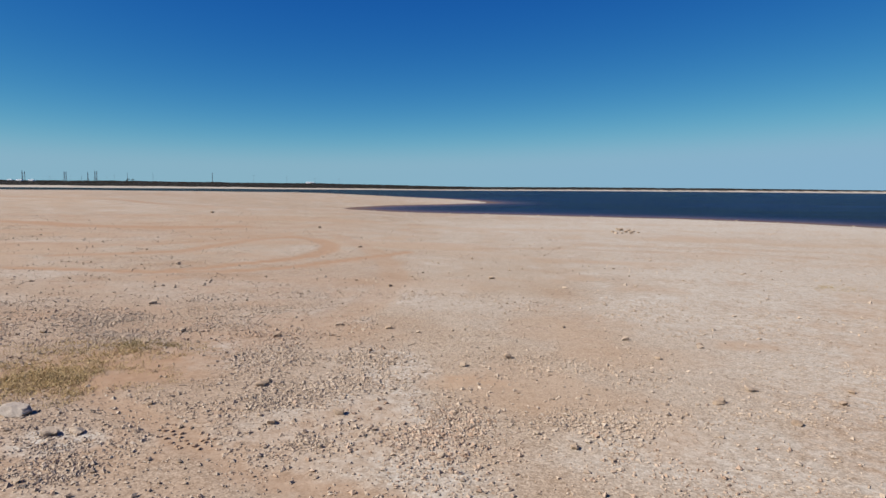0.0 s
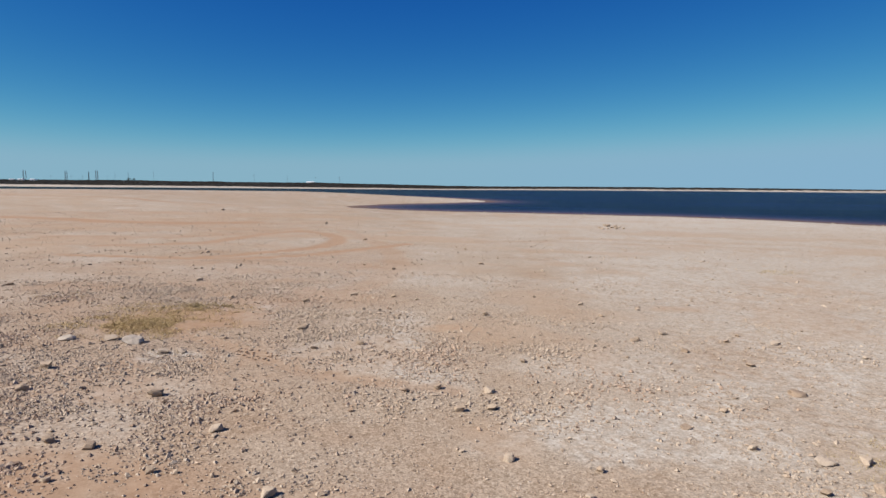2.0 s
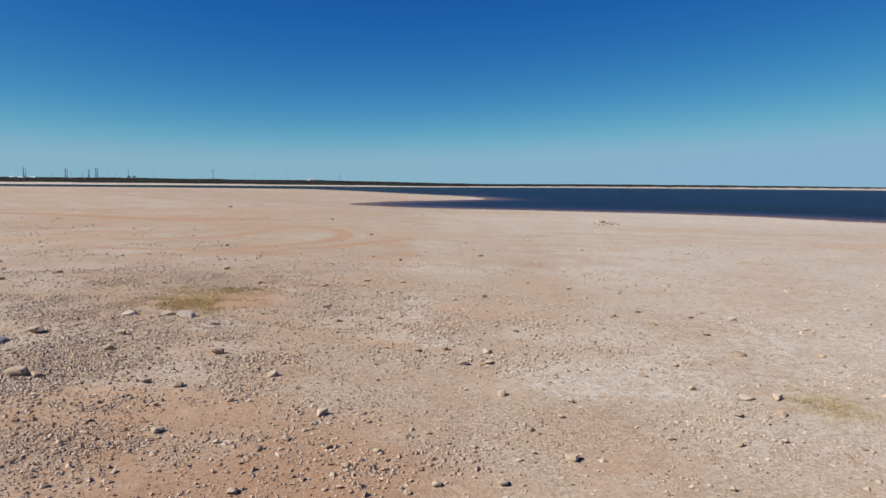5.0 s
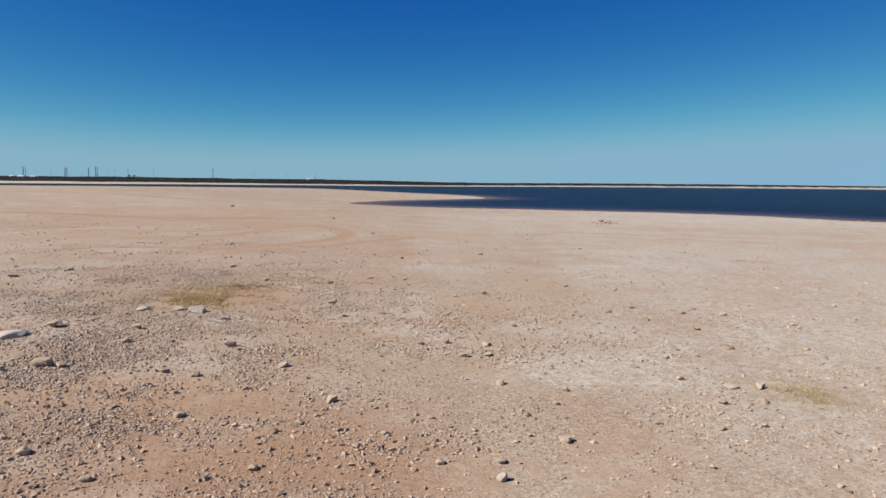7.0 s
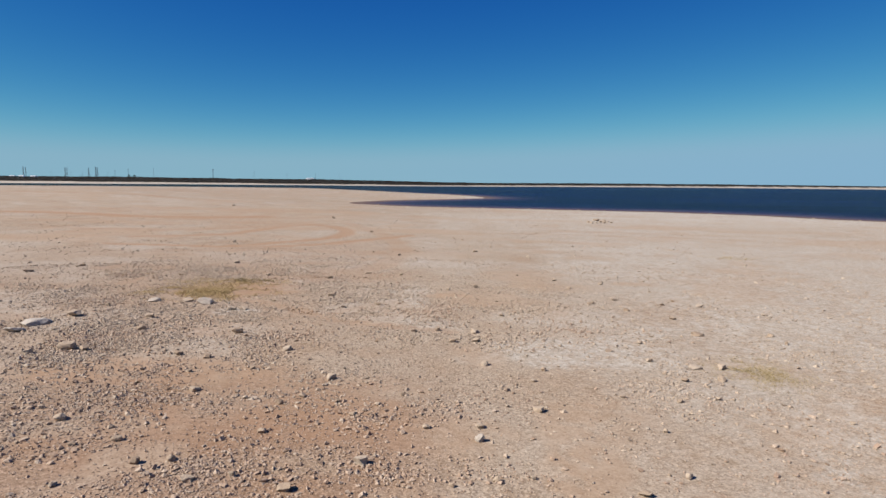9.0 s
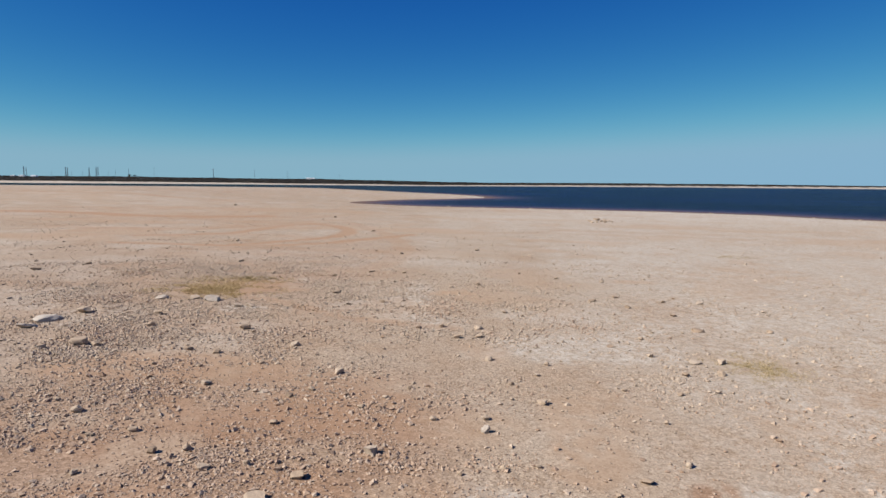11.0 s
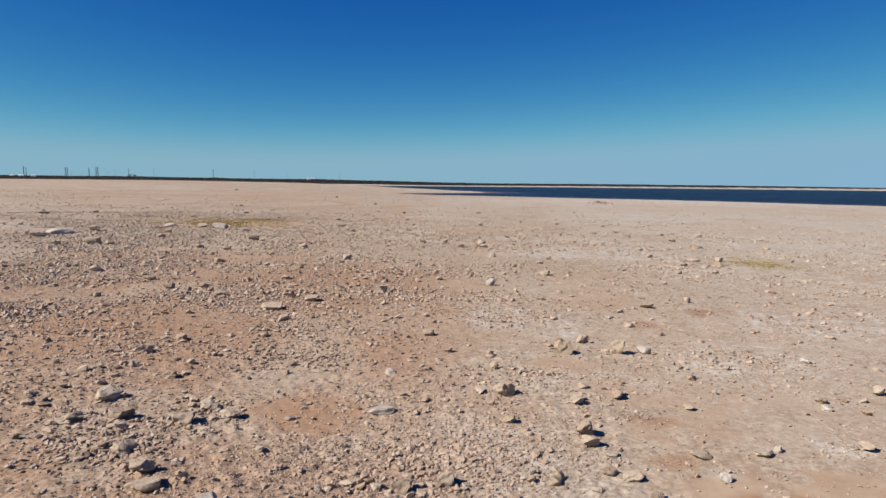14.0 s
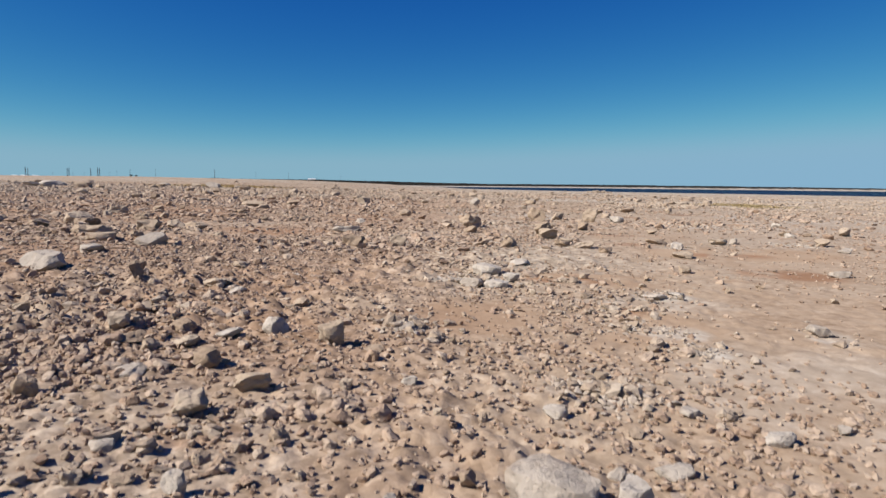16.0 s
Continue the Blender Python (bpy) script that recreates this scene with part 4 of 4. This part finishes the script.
BEDS = [(-1.9, 5.4, 1.0, 0.7), (-1.0, 6.7, 0.6, 0.5), (-0.3, 6.0, 0.6, 0.4), (0.3, 6.3, 0.8, 0.4), (-3.9, 5.0, 1.0, 0.9), (-2.9, 5.6, 0.8, 0.6), (-3.3, 3.4, 0.8, 0.6),
        (-4.2, 10.0, 1.6, 0.9), (-2.4, 10.5, 1.4, 0.7), (-6.0, 10.5, 1.8, 1.2), (2.5, 6.5, 1.4, 0.6), (-0.4, 8.4, 0.9, 0.4), (-3.5, 9.2, 1.2, 0.6), (-1.2, 8.3, 0.8, 0.5), (-0.5, 7.4, 0.8, 0.4),
        (-5.5, 7.5, 1.0, 1.0), (1.6, 6.5, 1.0, 0.5), (2.2, 8.0, 1.2, 0.7), (-2.4, 4.3, 1.0, 0.6), (1.0, 4.6, 1.6, 0.6),
        (-0.6, 3.0, 1.0, 0.7)]
scatter(700, 0.3, 2.0, HALF, 0.007, 0.022, 2.4, 8, T_FINE, HEAPS, (0.5, 0.9))
scatter(9500, 0.3, 2.0, HALF, 0.008, 0.034, 2.2, 9, T_MID, PILES, (0.4, 0.7))
DRIFTS = [(-1.8, 2.2, 1.2, 0.8), (-2.6, 1.2, 0.9, 0.7), (0.2, 1.9, 0.9, 0.5), (-1.0, 0.9, 1.1, 0.6), (0.6, 0.9, 0.9, 0.5), (-1.9, 0.1, 0.9, 0.6)]
scatter(8000, 0.3, 2.0, HALF, 0.013, 0.06, 2.3, 15, T_CHIP, DRIFTS, (0.5, 0.85))
scatter(33000, 0.3, 2.0, HALF, 0.014, 0.055, 2.4, 10, T_CHIP, BEDS + BEDS[4:8], (0.5, 0.85), M_GREY_GRAVEL)
SPREAD = [(-4.6, 6.6, 1.2, 1.6), (-3.6, 4.2, 1.3, 1.2), (-2.2, 3.2, 1.2, 0.9), (-1.0, 4.6, 1.1, 0.9), (-5.6, 9.0, 1.6, 1.6), (-1.9, 9.4, 1.5, 1.0), (0.6, 6.2, 1.2, 0.8), (2.6, 5.2, 1.4, 1.0)]
scatter(13000, 0.3, 2.0, HALF, 0.014, 0.06, 2.2, 18, T_CHIP, SPREAD, (0.5, 0.9))
OPEN_SIDE = [(4.2, 6.2, 1.6, 1.2), (3.2, 3.0, 1.2, 1.2), (5.6, 8.2, 1.8, 1.4), (2.4, 1.8, 0.9, 1.0), (2.8, 8.6, 1.6, 1.2), (5.2, 4.2, 1.2, 1.2)]
scatter(7500, 0.3, 2.0, HALF, 0.012, 0.042, 2.4, 20, T_CHIP, OPEN_SIDE, (0.45, 0.8), M_GREY_GRAVEL)
scatter(3600, 0.3, 2.0, HALF, 0.004, 0.016, 2.4, 16, T_CHIP, [c[:4] for c in CRUMB if c[1] < 2], (0.4, 0.8), M_PALE_GRAVEL)
scatter(2600, 0.3, 2.0, HALF, 0.006, 0.026, 2.2, 19, T_MID, [(x, y, 1.5 * rx, 1.5 * ry) for x, y, rx, ry, _ in CRUMB + CLAY if y < 2], (0.45, 0.8), M_GREY_GRAVEL)
scatter(5000, 1.0, 14.0, math.pi, 0.016, 0.06, 2.6, 14, T_CHIP, None, (0.45, 0.8))
scatter(11000, 15.0, 50.0, radians(42), 0.03, 0.11, 3.4, 5, T_CHIP, None, (0.4, 0.7), M_GREY_GRAVEL)


def build_tread_print():
    """Clods added in place of a tread's dark dents, in four short rows along its track."""
    rng = random.Random(21)
    vs, fs = [], []
    for i in range(9):
        for j in range(4):
            if rng.random() < 0.3:
                continue
            along, side = i / 8, (j - 1.5) * 0.085
            x = -1.62 + 0.46 * along + side * 0.8 + rng.uniform(-0.025, 0.025)
            y = 6.28 - 0.40 * along + side * 0.6 + rng.uniform(-0.025, 0.025)
            z = float(land(np.array([x]), np.array([y]))[0][0])
            tv, tf = T_MID[(i * 4 + j) % 16]
            size = rng.uniform(0.026, 0.042)
            fs.append(tf + sum(len(v) for v in vs))
            vs.append(tv * np.array([size, size * 1.2, size * 0.7]) + np.array([x, y, z + size * 0.12]))
    me = mesh_from_arrays("tread_print", np.concatenate(vs), np.concatenate(fs), M_CLOD)
    return tagged(new("tread_print", me), "rows of added dirt clods in place of a wheel tread's dark dents", "tyre print", kind="stuff")


build_tread_print()


# ---- plants ----
def build_grass(cx, cy, rx, ry, blades, tall, material, seed, label):
    """A thin, uneven patch of short dry grass: bent blades in loose tufts, thinning out to the rim."""
    rng = np.random.default_rng(seed)
    tufts = max(6, blades // 16)
    tx, ty = cx + rx * rng.normal(0, 0.7, tufts * 6), cy + ry * rng.normal(0, 0.7, tufts * 6)
    rim = np.hypot((tx - cx) / rx, (ty - cy) / ry)
    ok = (rng.uniform(0, 1, tufts * 6) < step(fractal(tx, ty, 0.18 * (rx + ry), 200 + seed, 3), 0.25, 0.58)) & (rim < 1.4)
    tx, ty, rim = tx[ok][:tufts], ty[ok][:tufts], rim[ok][:tufts]
    k = rng.integers(0, len(tx), blades)
    spread = 0.02 + 0.05 * rng.uniform(0, 1, len(tx))
    x, y = tx[k] + rng.normal(0, 1, blades) * spread[k], ty[k] + rng.normal(0, 1, blades) * spread[k]
    z = land(x, y)[0] - 0.004
    h = tall * rng.uniform(0.3, 1.0, blades) * (1.1 - 0.4 * rim[k])
    a, lean, face = rng.uniform(0, 2 * np.pi, blades), rng.uniform(0.6, 1.5, blades), rng.uniform(0, 2 * np.pi, blades)
    w = 0.0014 + 0.0014 * rng.uniform(0, 1, blades)
    dx, dy, wx, wy = np.cos(a), np.sin(a), np.cos(face), np.sin(face)
    rows = []
    for f, width in ((0.0, 1.0), (0.55, 0.8), (1.0, 0.15)):
        s = h * np.sin(lean * (0.4 + 0.6 * f)) * f
        u = h * np.cos(lean * (0.4 + 0.6 * f)) * f
        for side in (-1, 1):
            rows.append(np.stack([x + dx * s + side * wx * w * width, y + dy * s + side * wy * w * width, z + u], -1))
    verts = np.stack(rows, 1).reshape(-1, 3)
    b = (np.arange(blades) * 6)[:, None, None]
    faces = (np.array([[0, 1, 3, 2], [2, 3, 5, 4]])[None] + b).reshape(-1, 4)
    me = mesh_from_arrays("grass", verts, faces, material)
    return tagged(new("grass", me), label, "grass", kind="stuff")


build_grass(-3.35, 7.35, 0.95, 0.6, 12000, 0.085, M_DRY, 1, "patch of short dry yellow grass on bare sand")
build_grass(-3.35, 8.5, 0.95, 0.45, 5000, 0.075, M_DRY, 6, "strip of short dry yellow grass on bare sand")
build_grass(-2.95, 8.75, 0.42, 0.2, 1500, 0.08, M_GREEN, 2, "darker olive tufts among the dry grass")
build_grass(4.35, 3.45, 0.46, 0.48, 7000, 0.04, M_STRAW, 3, "thin low patch of dry yellow grass in the gravel")
build_grass(9.4, 15.0, 0.7, 0.55, 1600, 0.05, M_STRAW, 4, "faint low patch of dry grass on the lakebed")
build_grass(-5.8, 9.4, 0.7, 0.35, 700, 0.05, M_DRY, 5, "faint low patch of dry grass on the lakebed")


def build_twig():
    bm = bmesh.new()
    pts = [Vector((-0.012, 0.003, 0.003)), Vector((-0.006, 0.000, 0.005)), Vector((0.001, 0.001, 0.005)), Vector((0.007, -0.002, 0.004)), Vector((0.012, -0.001, 0.003))]
    rings = []
    for i, p in enumerate(pts):
        rad = 0.0017 - 0.0002 * i
        rings.append([bm.verts.new(p + Vector((0, rad * math.cos(q), rad * math.sin(q)))) for q in np.linspace(0, 2 * math.pi, 7)[:-1]])
    for a, b in zip(rings, rings[1:]):
        for q in range(6):
            bm.faces.new((a[q], a[(q + 1) % 6], b[(q + 1) % 6], b[q]))
    bm.faces.new(rings[0][::-1]), bm.faces.new(rings[-1])
    ob = part("twig", bm, M_WOOD)
    z = float(land(np.array([1.12]), np.array([-2.856]))[0][0])
    ob.location = (1.12, -2.856, z + 0.002)
    return tagged(ob, "short dark dead twig lying on bare sand", "twig")


build_twig()


# ---- the far shore ----
def ground_at(px, depth):
    """A spot on the far land by bearing (tangent) and distance."""
    x, y = EYE[0] + px * depth, EYE[1] + depth
    return x, y, float(land(np.array([x]), np.array([y]), False)[0][0])


def build_scrub():
    """Low desert brush along the far bank: many small uneven clumps."""
    rng = np.random.default_rng(12)
    n = 15000
    tan = rng.uniform(-0.78, 0.78, n)
    table = np.array(FAR_SHORE)
    shore, rise = np.interp(tan, table[:, 0], table[:, 1]), np.interp(tan, table[:, 0], table[:, 3])
    u = rng.uniform(0.27, 1.05, n)
    depth = shore + u * (rise - shore)
    x, y = EYE[0] + tan * depth, EYE[1] + depth
    z = land(x, y, False)[0]
    size = rng.uniform(0.35, 0.9, n) * (0.7 + depth / 1600)
    vs, fs = [], []
    for k in range(6):
        tv, tf = T_CHIP[k]
        sel = np.nonzero(np.arange(n) % 6 == k)[0]
        p = tv[None] * np.stack([size[sel] * 2.6, size[sel] * 2.0, size[sel] * 1.2], -1)[:, None]
        p = p + np.stack([x[sel], y[sel], z[sel] + 0.2 * size[sel]], -1)[:, None]
        fs.append((tf[None] + sum(len(v) for v in vs) + (np.arange(len(sel)) * len(tv))[:, None, None]).reshape(-1, 3))
        vs.append(p.reshape(-1, 3))
    me = mesh_from_arrays("scrub", np.concatenate(vs), np.concatenate(fs), M_SCRUB)
    return tagged(new("scrub", me), "dark low desert brush covering the far bank", "scrub", kind="stuff")


build_scrub()


def bar(bm, a, b, thick):
    """A square strut from a to b."""
    a, b = Vector(a), Vector(b)
    q = (b - a).to_track_quat("Z", "Y").to_matrix().to_4x4()
    m = Matrix.Translation((a + b) / 2) @ q @ Matrix.Diagonal((thick, thick, (b - a).length, 1))
    bmesh.ops.create_cube(bm, size=1.0, matrix=m)


def build_pylon(px, depth, high, wide, arms, label, thick=0.35):
    """A lattice transmission tower: four legs, bracing, cross-arms."""
    x, y, z = ground_at(px, depth)
    tower = new("pylon")
    tower.location = (x, y, z - 0.3)
    tagged(tower, label, "pylon", "transmission towers on the horizon")
    h, w, top = high, wide / 2, wide * 0.10
    for sx in (-1, 1):
        for sy in (-1, 1):
            bm = bmesh.new()
            bar(bm, (sx * w, sy * w, 0), (sx * top, sy * top, h), thick)
            part("leg", bm, M_STEEL, tower)
    bm = bmesh.new()
    levels = 7
    for i in range(levels):
        f0, f1 = i / levels, (i + 1) / levels
        w0, w1 = w + (top - w) * f0, w + (top - w) * f1
        for sy in (-1, 1):
            bar(bm, (-w0, sy * w0, h * f0), (w1, sy * w1, h * f1), thick * 0.55)
            bar(bm, (w0, sy * w0, h * f0), (-w1, sy * w1, h * f1), thick * 0.55)
    part("bracing", bm, M_STEEL, tower)
    for f, span in arms:
        bm = bmesh.new()
        bar(bm, (-span, 0, h * f), (span, 0, h * f), thick * 0.8)
        bar(bm, (-span, 0, h * f), (0, 0, h * f + span * 0.35), thick * 0.5)
        bar(bm, (span, 0, h * f), (0, 0, h * f + span * 0.35), thick * 0.5)
        part("crossarm", bm, M_STEEL, tower)
    return tower


def build_pole(px, depth, high, label, thick=0.5, arm=1.6):
    """A single utility pole with one crossarm."""
    x, y, z = ground_at(px, depth)
    pole = new("utility_pole")
    pole.location = (x, y, z - 0.3)
    tagged(pole, label, "utility pole", "poles on the horizon")
    bm = bmesh.new()
    bmesh.ops.create_cone(bm, cap_ends=True, segments=8, radius1=thick / 2, radius2=thick * 0.3, depth=high, matrix=Matrix.Translation((0, 0, high / 2)))
    part("shaft", bm, M_STEEL, pole)
    bm = bmesh.new()
    bar(bm, (-arm, 0, high * 0.93), (arm, 0, high * 0.93), thick * 0.5)
    part("crossarm", bm, M_STEEL, pole)
    return pole



LATTICE = "distant grey lattice transmission tower on the horizon"
ARMS = [(0.78, 1.8), (0.9, 1.4)]
for px, top_z, wide, thick in [(-0.687, 32.8, 2.6, 0.16), (-0.683, 31.0, 2.0, 0.10), (-0.6185, 31.7, 2.6, 0.14), (-0.6155, 31.4, 2.2, 0.11),
                               (-0.580, 31.0, 2.0, 0.15), (-0.5685, 33.7, 2.4, 0.13), (-0.5655, 33.4, 2.2, 0.11)]:
    build_pylon(px, 1400, top_z - ground_at(px, 1400)[2], wide, ARMS, LATTICE, thick * 1.9)
for px, top_z, thick in [(-0.537, 27.0, 0.5), (-0.5155, 30.0, 0.9), (-0.474, 31.7, 0.55), (-0.377, 31.9, 1.5), (-0.3098, 28.9, 0.5),
                         (-0.256, 27.0, 0.45), (-0.2095, 23.8, 0.4), (-0.1706, 24.3, 0.45), (-0.642, 21.6, 0.5), (-0.609, 22.0, 0.5), (-0.549, 22.8, 0.45), (-0.5905, 21.5, 0.5)]:
    text = "dark distant mast standing on the far bank" if thick > 1 else "thin distant utility pole on the horizon"
    build_pole(px, 1400, top_z - ground_at(px, 1400)[2], text, thick)


def build_shed(px, depth, wide, deep, top_z, label):
    """A long low metal building with a shallow gable roof and a door opening."""
    x, y, z = ground_at(px, depth)
    high = max(top_z - z, 1.6)
    shed = new("building")
    shed.location = (x, y, top_z - high)
    tagged(shed, label, "building", "buildings on the far bank")
    eave = high * 0.78
    bm = bmesh.new()
    bmesh.ops.create_cube(bm, size=1.0, matrix=Matrix.Translation((0, 0, eave / 2)) @ Matrix.Diagonal((wide, deep, eave, 1)))
    part("wall", bm, M_WHITE, shed)
    bm = bmesh.new()
    o = 0.3
    a = [bm.verts.new(p) for p in ((-wide / 2 - o, -deep / 2 - o, eave), (wide / 2 + o, -deep / 2 - o, eave), (wide / 2 + o, 0, high), (-wide / 2 - o, 0, high),
                                   (-wide / 2 - o, deep / 2 + o, eave), (wide / 2 + o, deep / 2 + o, eave))]
    for f in ((0, 1, 2, 3), (3, 2, 5, 4), (0, 3, 4), (1, 5, 2), (0, 4, 5, 1)):
        bm.faces.new([a[i] for i in f])
    bmesh.ops.recalc_face_normals(bm, faces=bm.faces)
    part("roof", bm, M_WHITE, shed)
    bm = bmesh.new()
    bmesh.ops.create_cube(bm, size=1.0, matrix=Matrix.Translation((wide * 0.2, -deep / 2 - 0.03, eave * 0.4)) @ Matrix.Diagonal((min(3.0, wide * 0.25), 0.06, eave * 0.8, 1)))
    part("door", bm, M_ROOF, shed)
    return shed


build_shed(-0.218, 925, 12.0, 6.0, 9.3, "long low white metal building on the far rise")
for px, wide, top_z in [(-0.707, 5.0, 7.3), (-0.692, 6.0, 7.4), (-0.672, 6.0, 7.3)]:
    build_shed(px, 725, wide, 4.0, top_z, "small pale building among the far brush")


def build_tree(px, depth, high, wide, seed, label):
    """A small desert tree: tapered trunk, limbs, and a crown of many leaf cards in uneven clumps."""
    rng = random.Random(seed)
    x, y, z = ground_at(px, depth)
    tree = new("tree")
    tree.location = (x, y, z)
    tagged(tree, label, "tree", "trees on the far bank")
    bm = bmesh.new()
    bmesh.ops.create_cone(bm, cap_ends=True, segments=8, radius1=0.22, radius2=0.12, depth=high * 0.5, matrix=Matrix.Translation((0, 0, high * 0.25)))
    for i in range(5):
        a = i * 1.26 + rng.uniform(-0.3, 0.3)
        bar(bm, (0, 0, high * rng.uniform(0.25, 0.45)), (wide * 0.3 * math.cos(a), wide * 0.3 * math.sin(a), high * rng.uniform(0.6, 0.8)), 0.09)
    part("trunk", bm, M_BARK, tree)
    bm = bmesh.new()
    for _ in range(16):
        c = Vector((rng.gauss(0, wide * 0.22), rng.gauss(0, wide * 0.22), high * rng.uniform(0.35, 0.9)))
        for _ in range(45):
            p = c + Vector((rng.gauss(0, 0.3), rng.gauss(0, 0.3), rng.gauss(0, 0.24)))
            q = Euler((rng.uniform(0, 6), rng.uniform(0, 6), rng.uniform(0, 6))).to_matrix()
            bm.faces.new([bm.verts.new(p + q @ Vector(v)) for v in ((-0.18, 0, 0), (0, -0.08, 0.02), (0.18, 0, 0), (0, 0.08, 0.02))])
    part("crown", bm, M_LEAF, tree)
    return tree


build_tree(-0.5155, 790, 3.4, 4.2, 1, "dark dense desert tree on the far bank")
build_tree(-0.507, 790, 3.0, 3.4, 2, "dark dense desert tree on the far bank")

# pale boulders along the water's edge
edge_rng = random.Random(9)
for k in range(26):
    f = k / 26 * 6.6
    i = 4 + int(f)
    (ax, ay), (bx, by) = NEAR_SHORE[i], NEAR_SHORE[i + 1]
    t = f - int(f)
    x, y = ax + (bx - ax) * t + edge_rng.uniform(-0.6, 0.6), ay + (by - ay) * t - edge_rng.uniform(1.6, 3.4)
    place_rock(x, y, edge_rng.uniform(0.08, 0.24), edge_rng.uniform(0.35, 0.6), "pale limestone lump at the water's edge", "rocks along the shore")
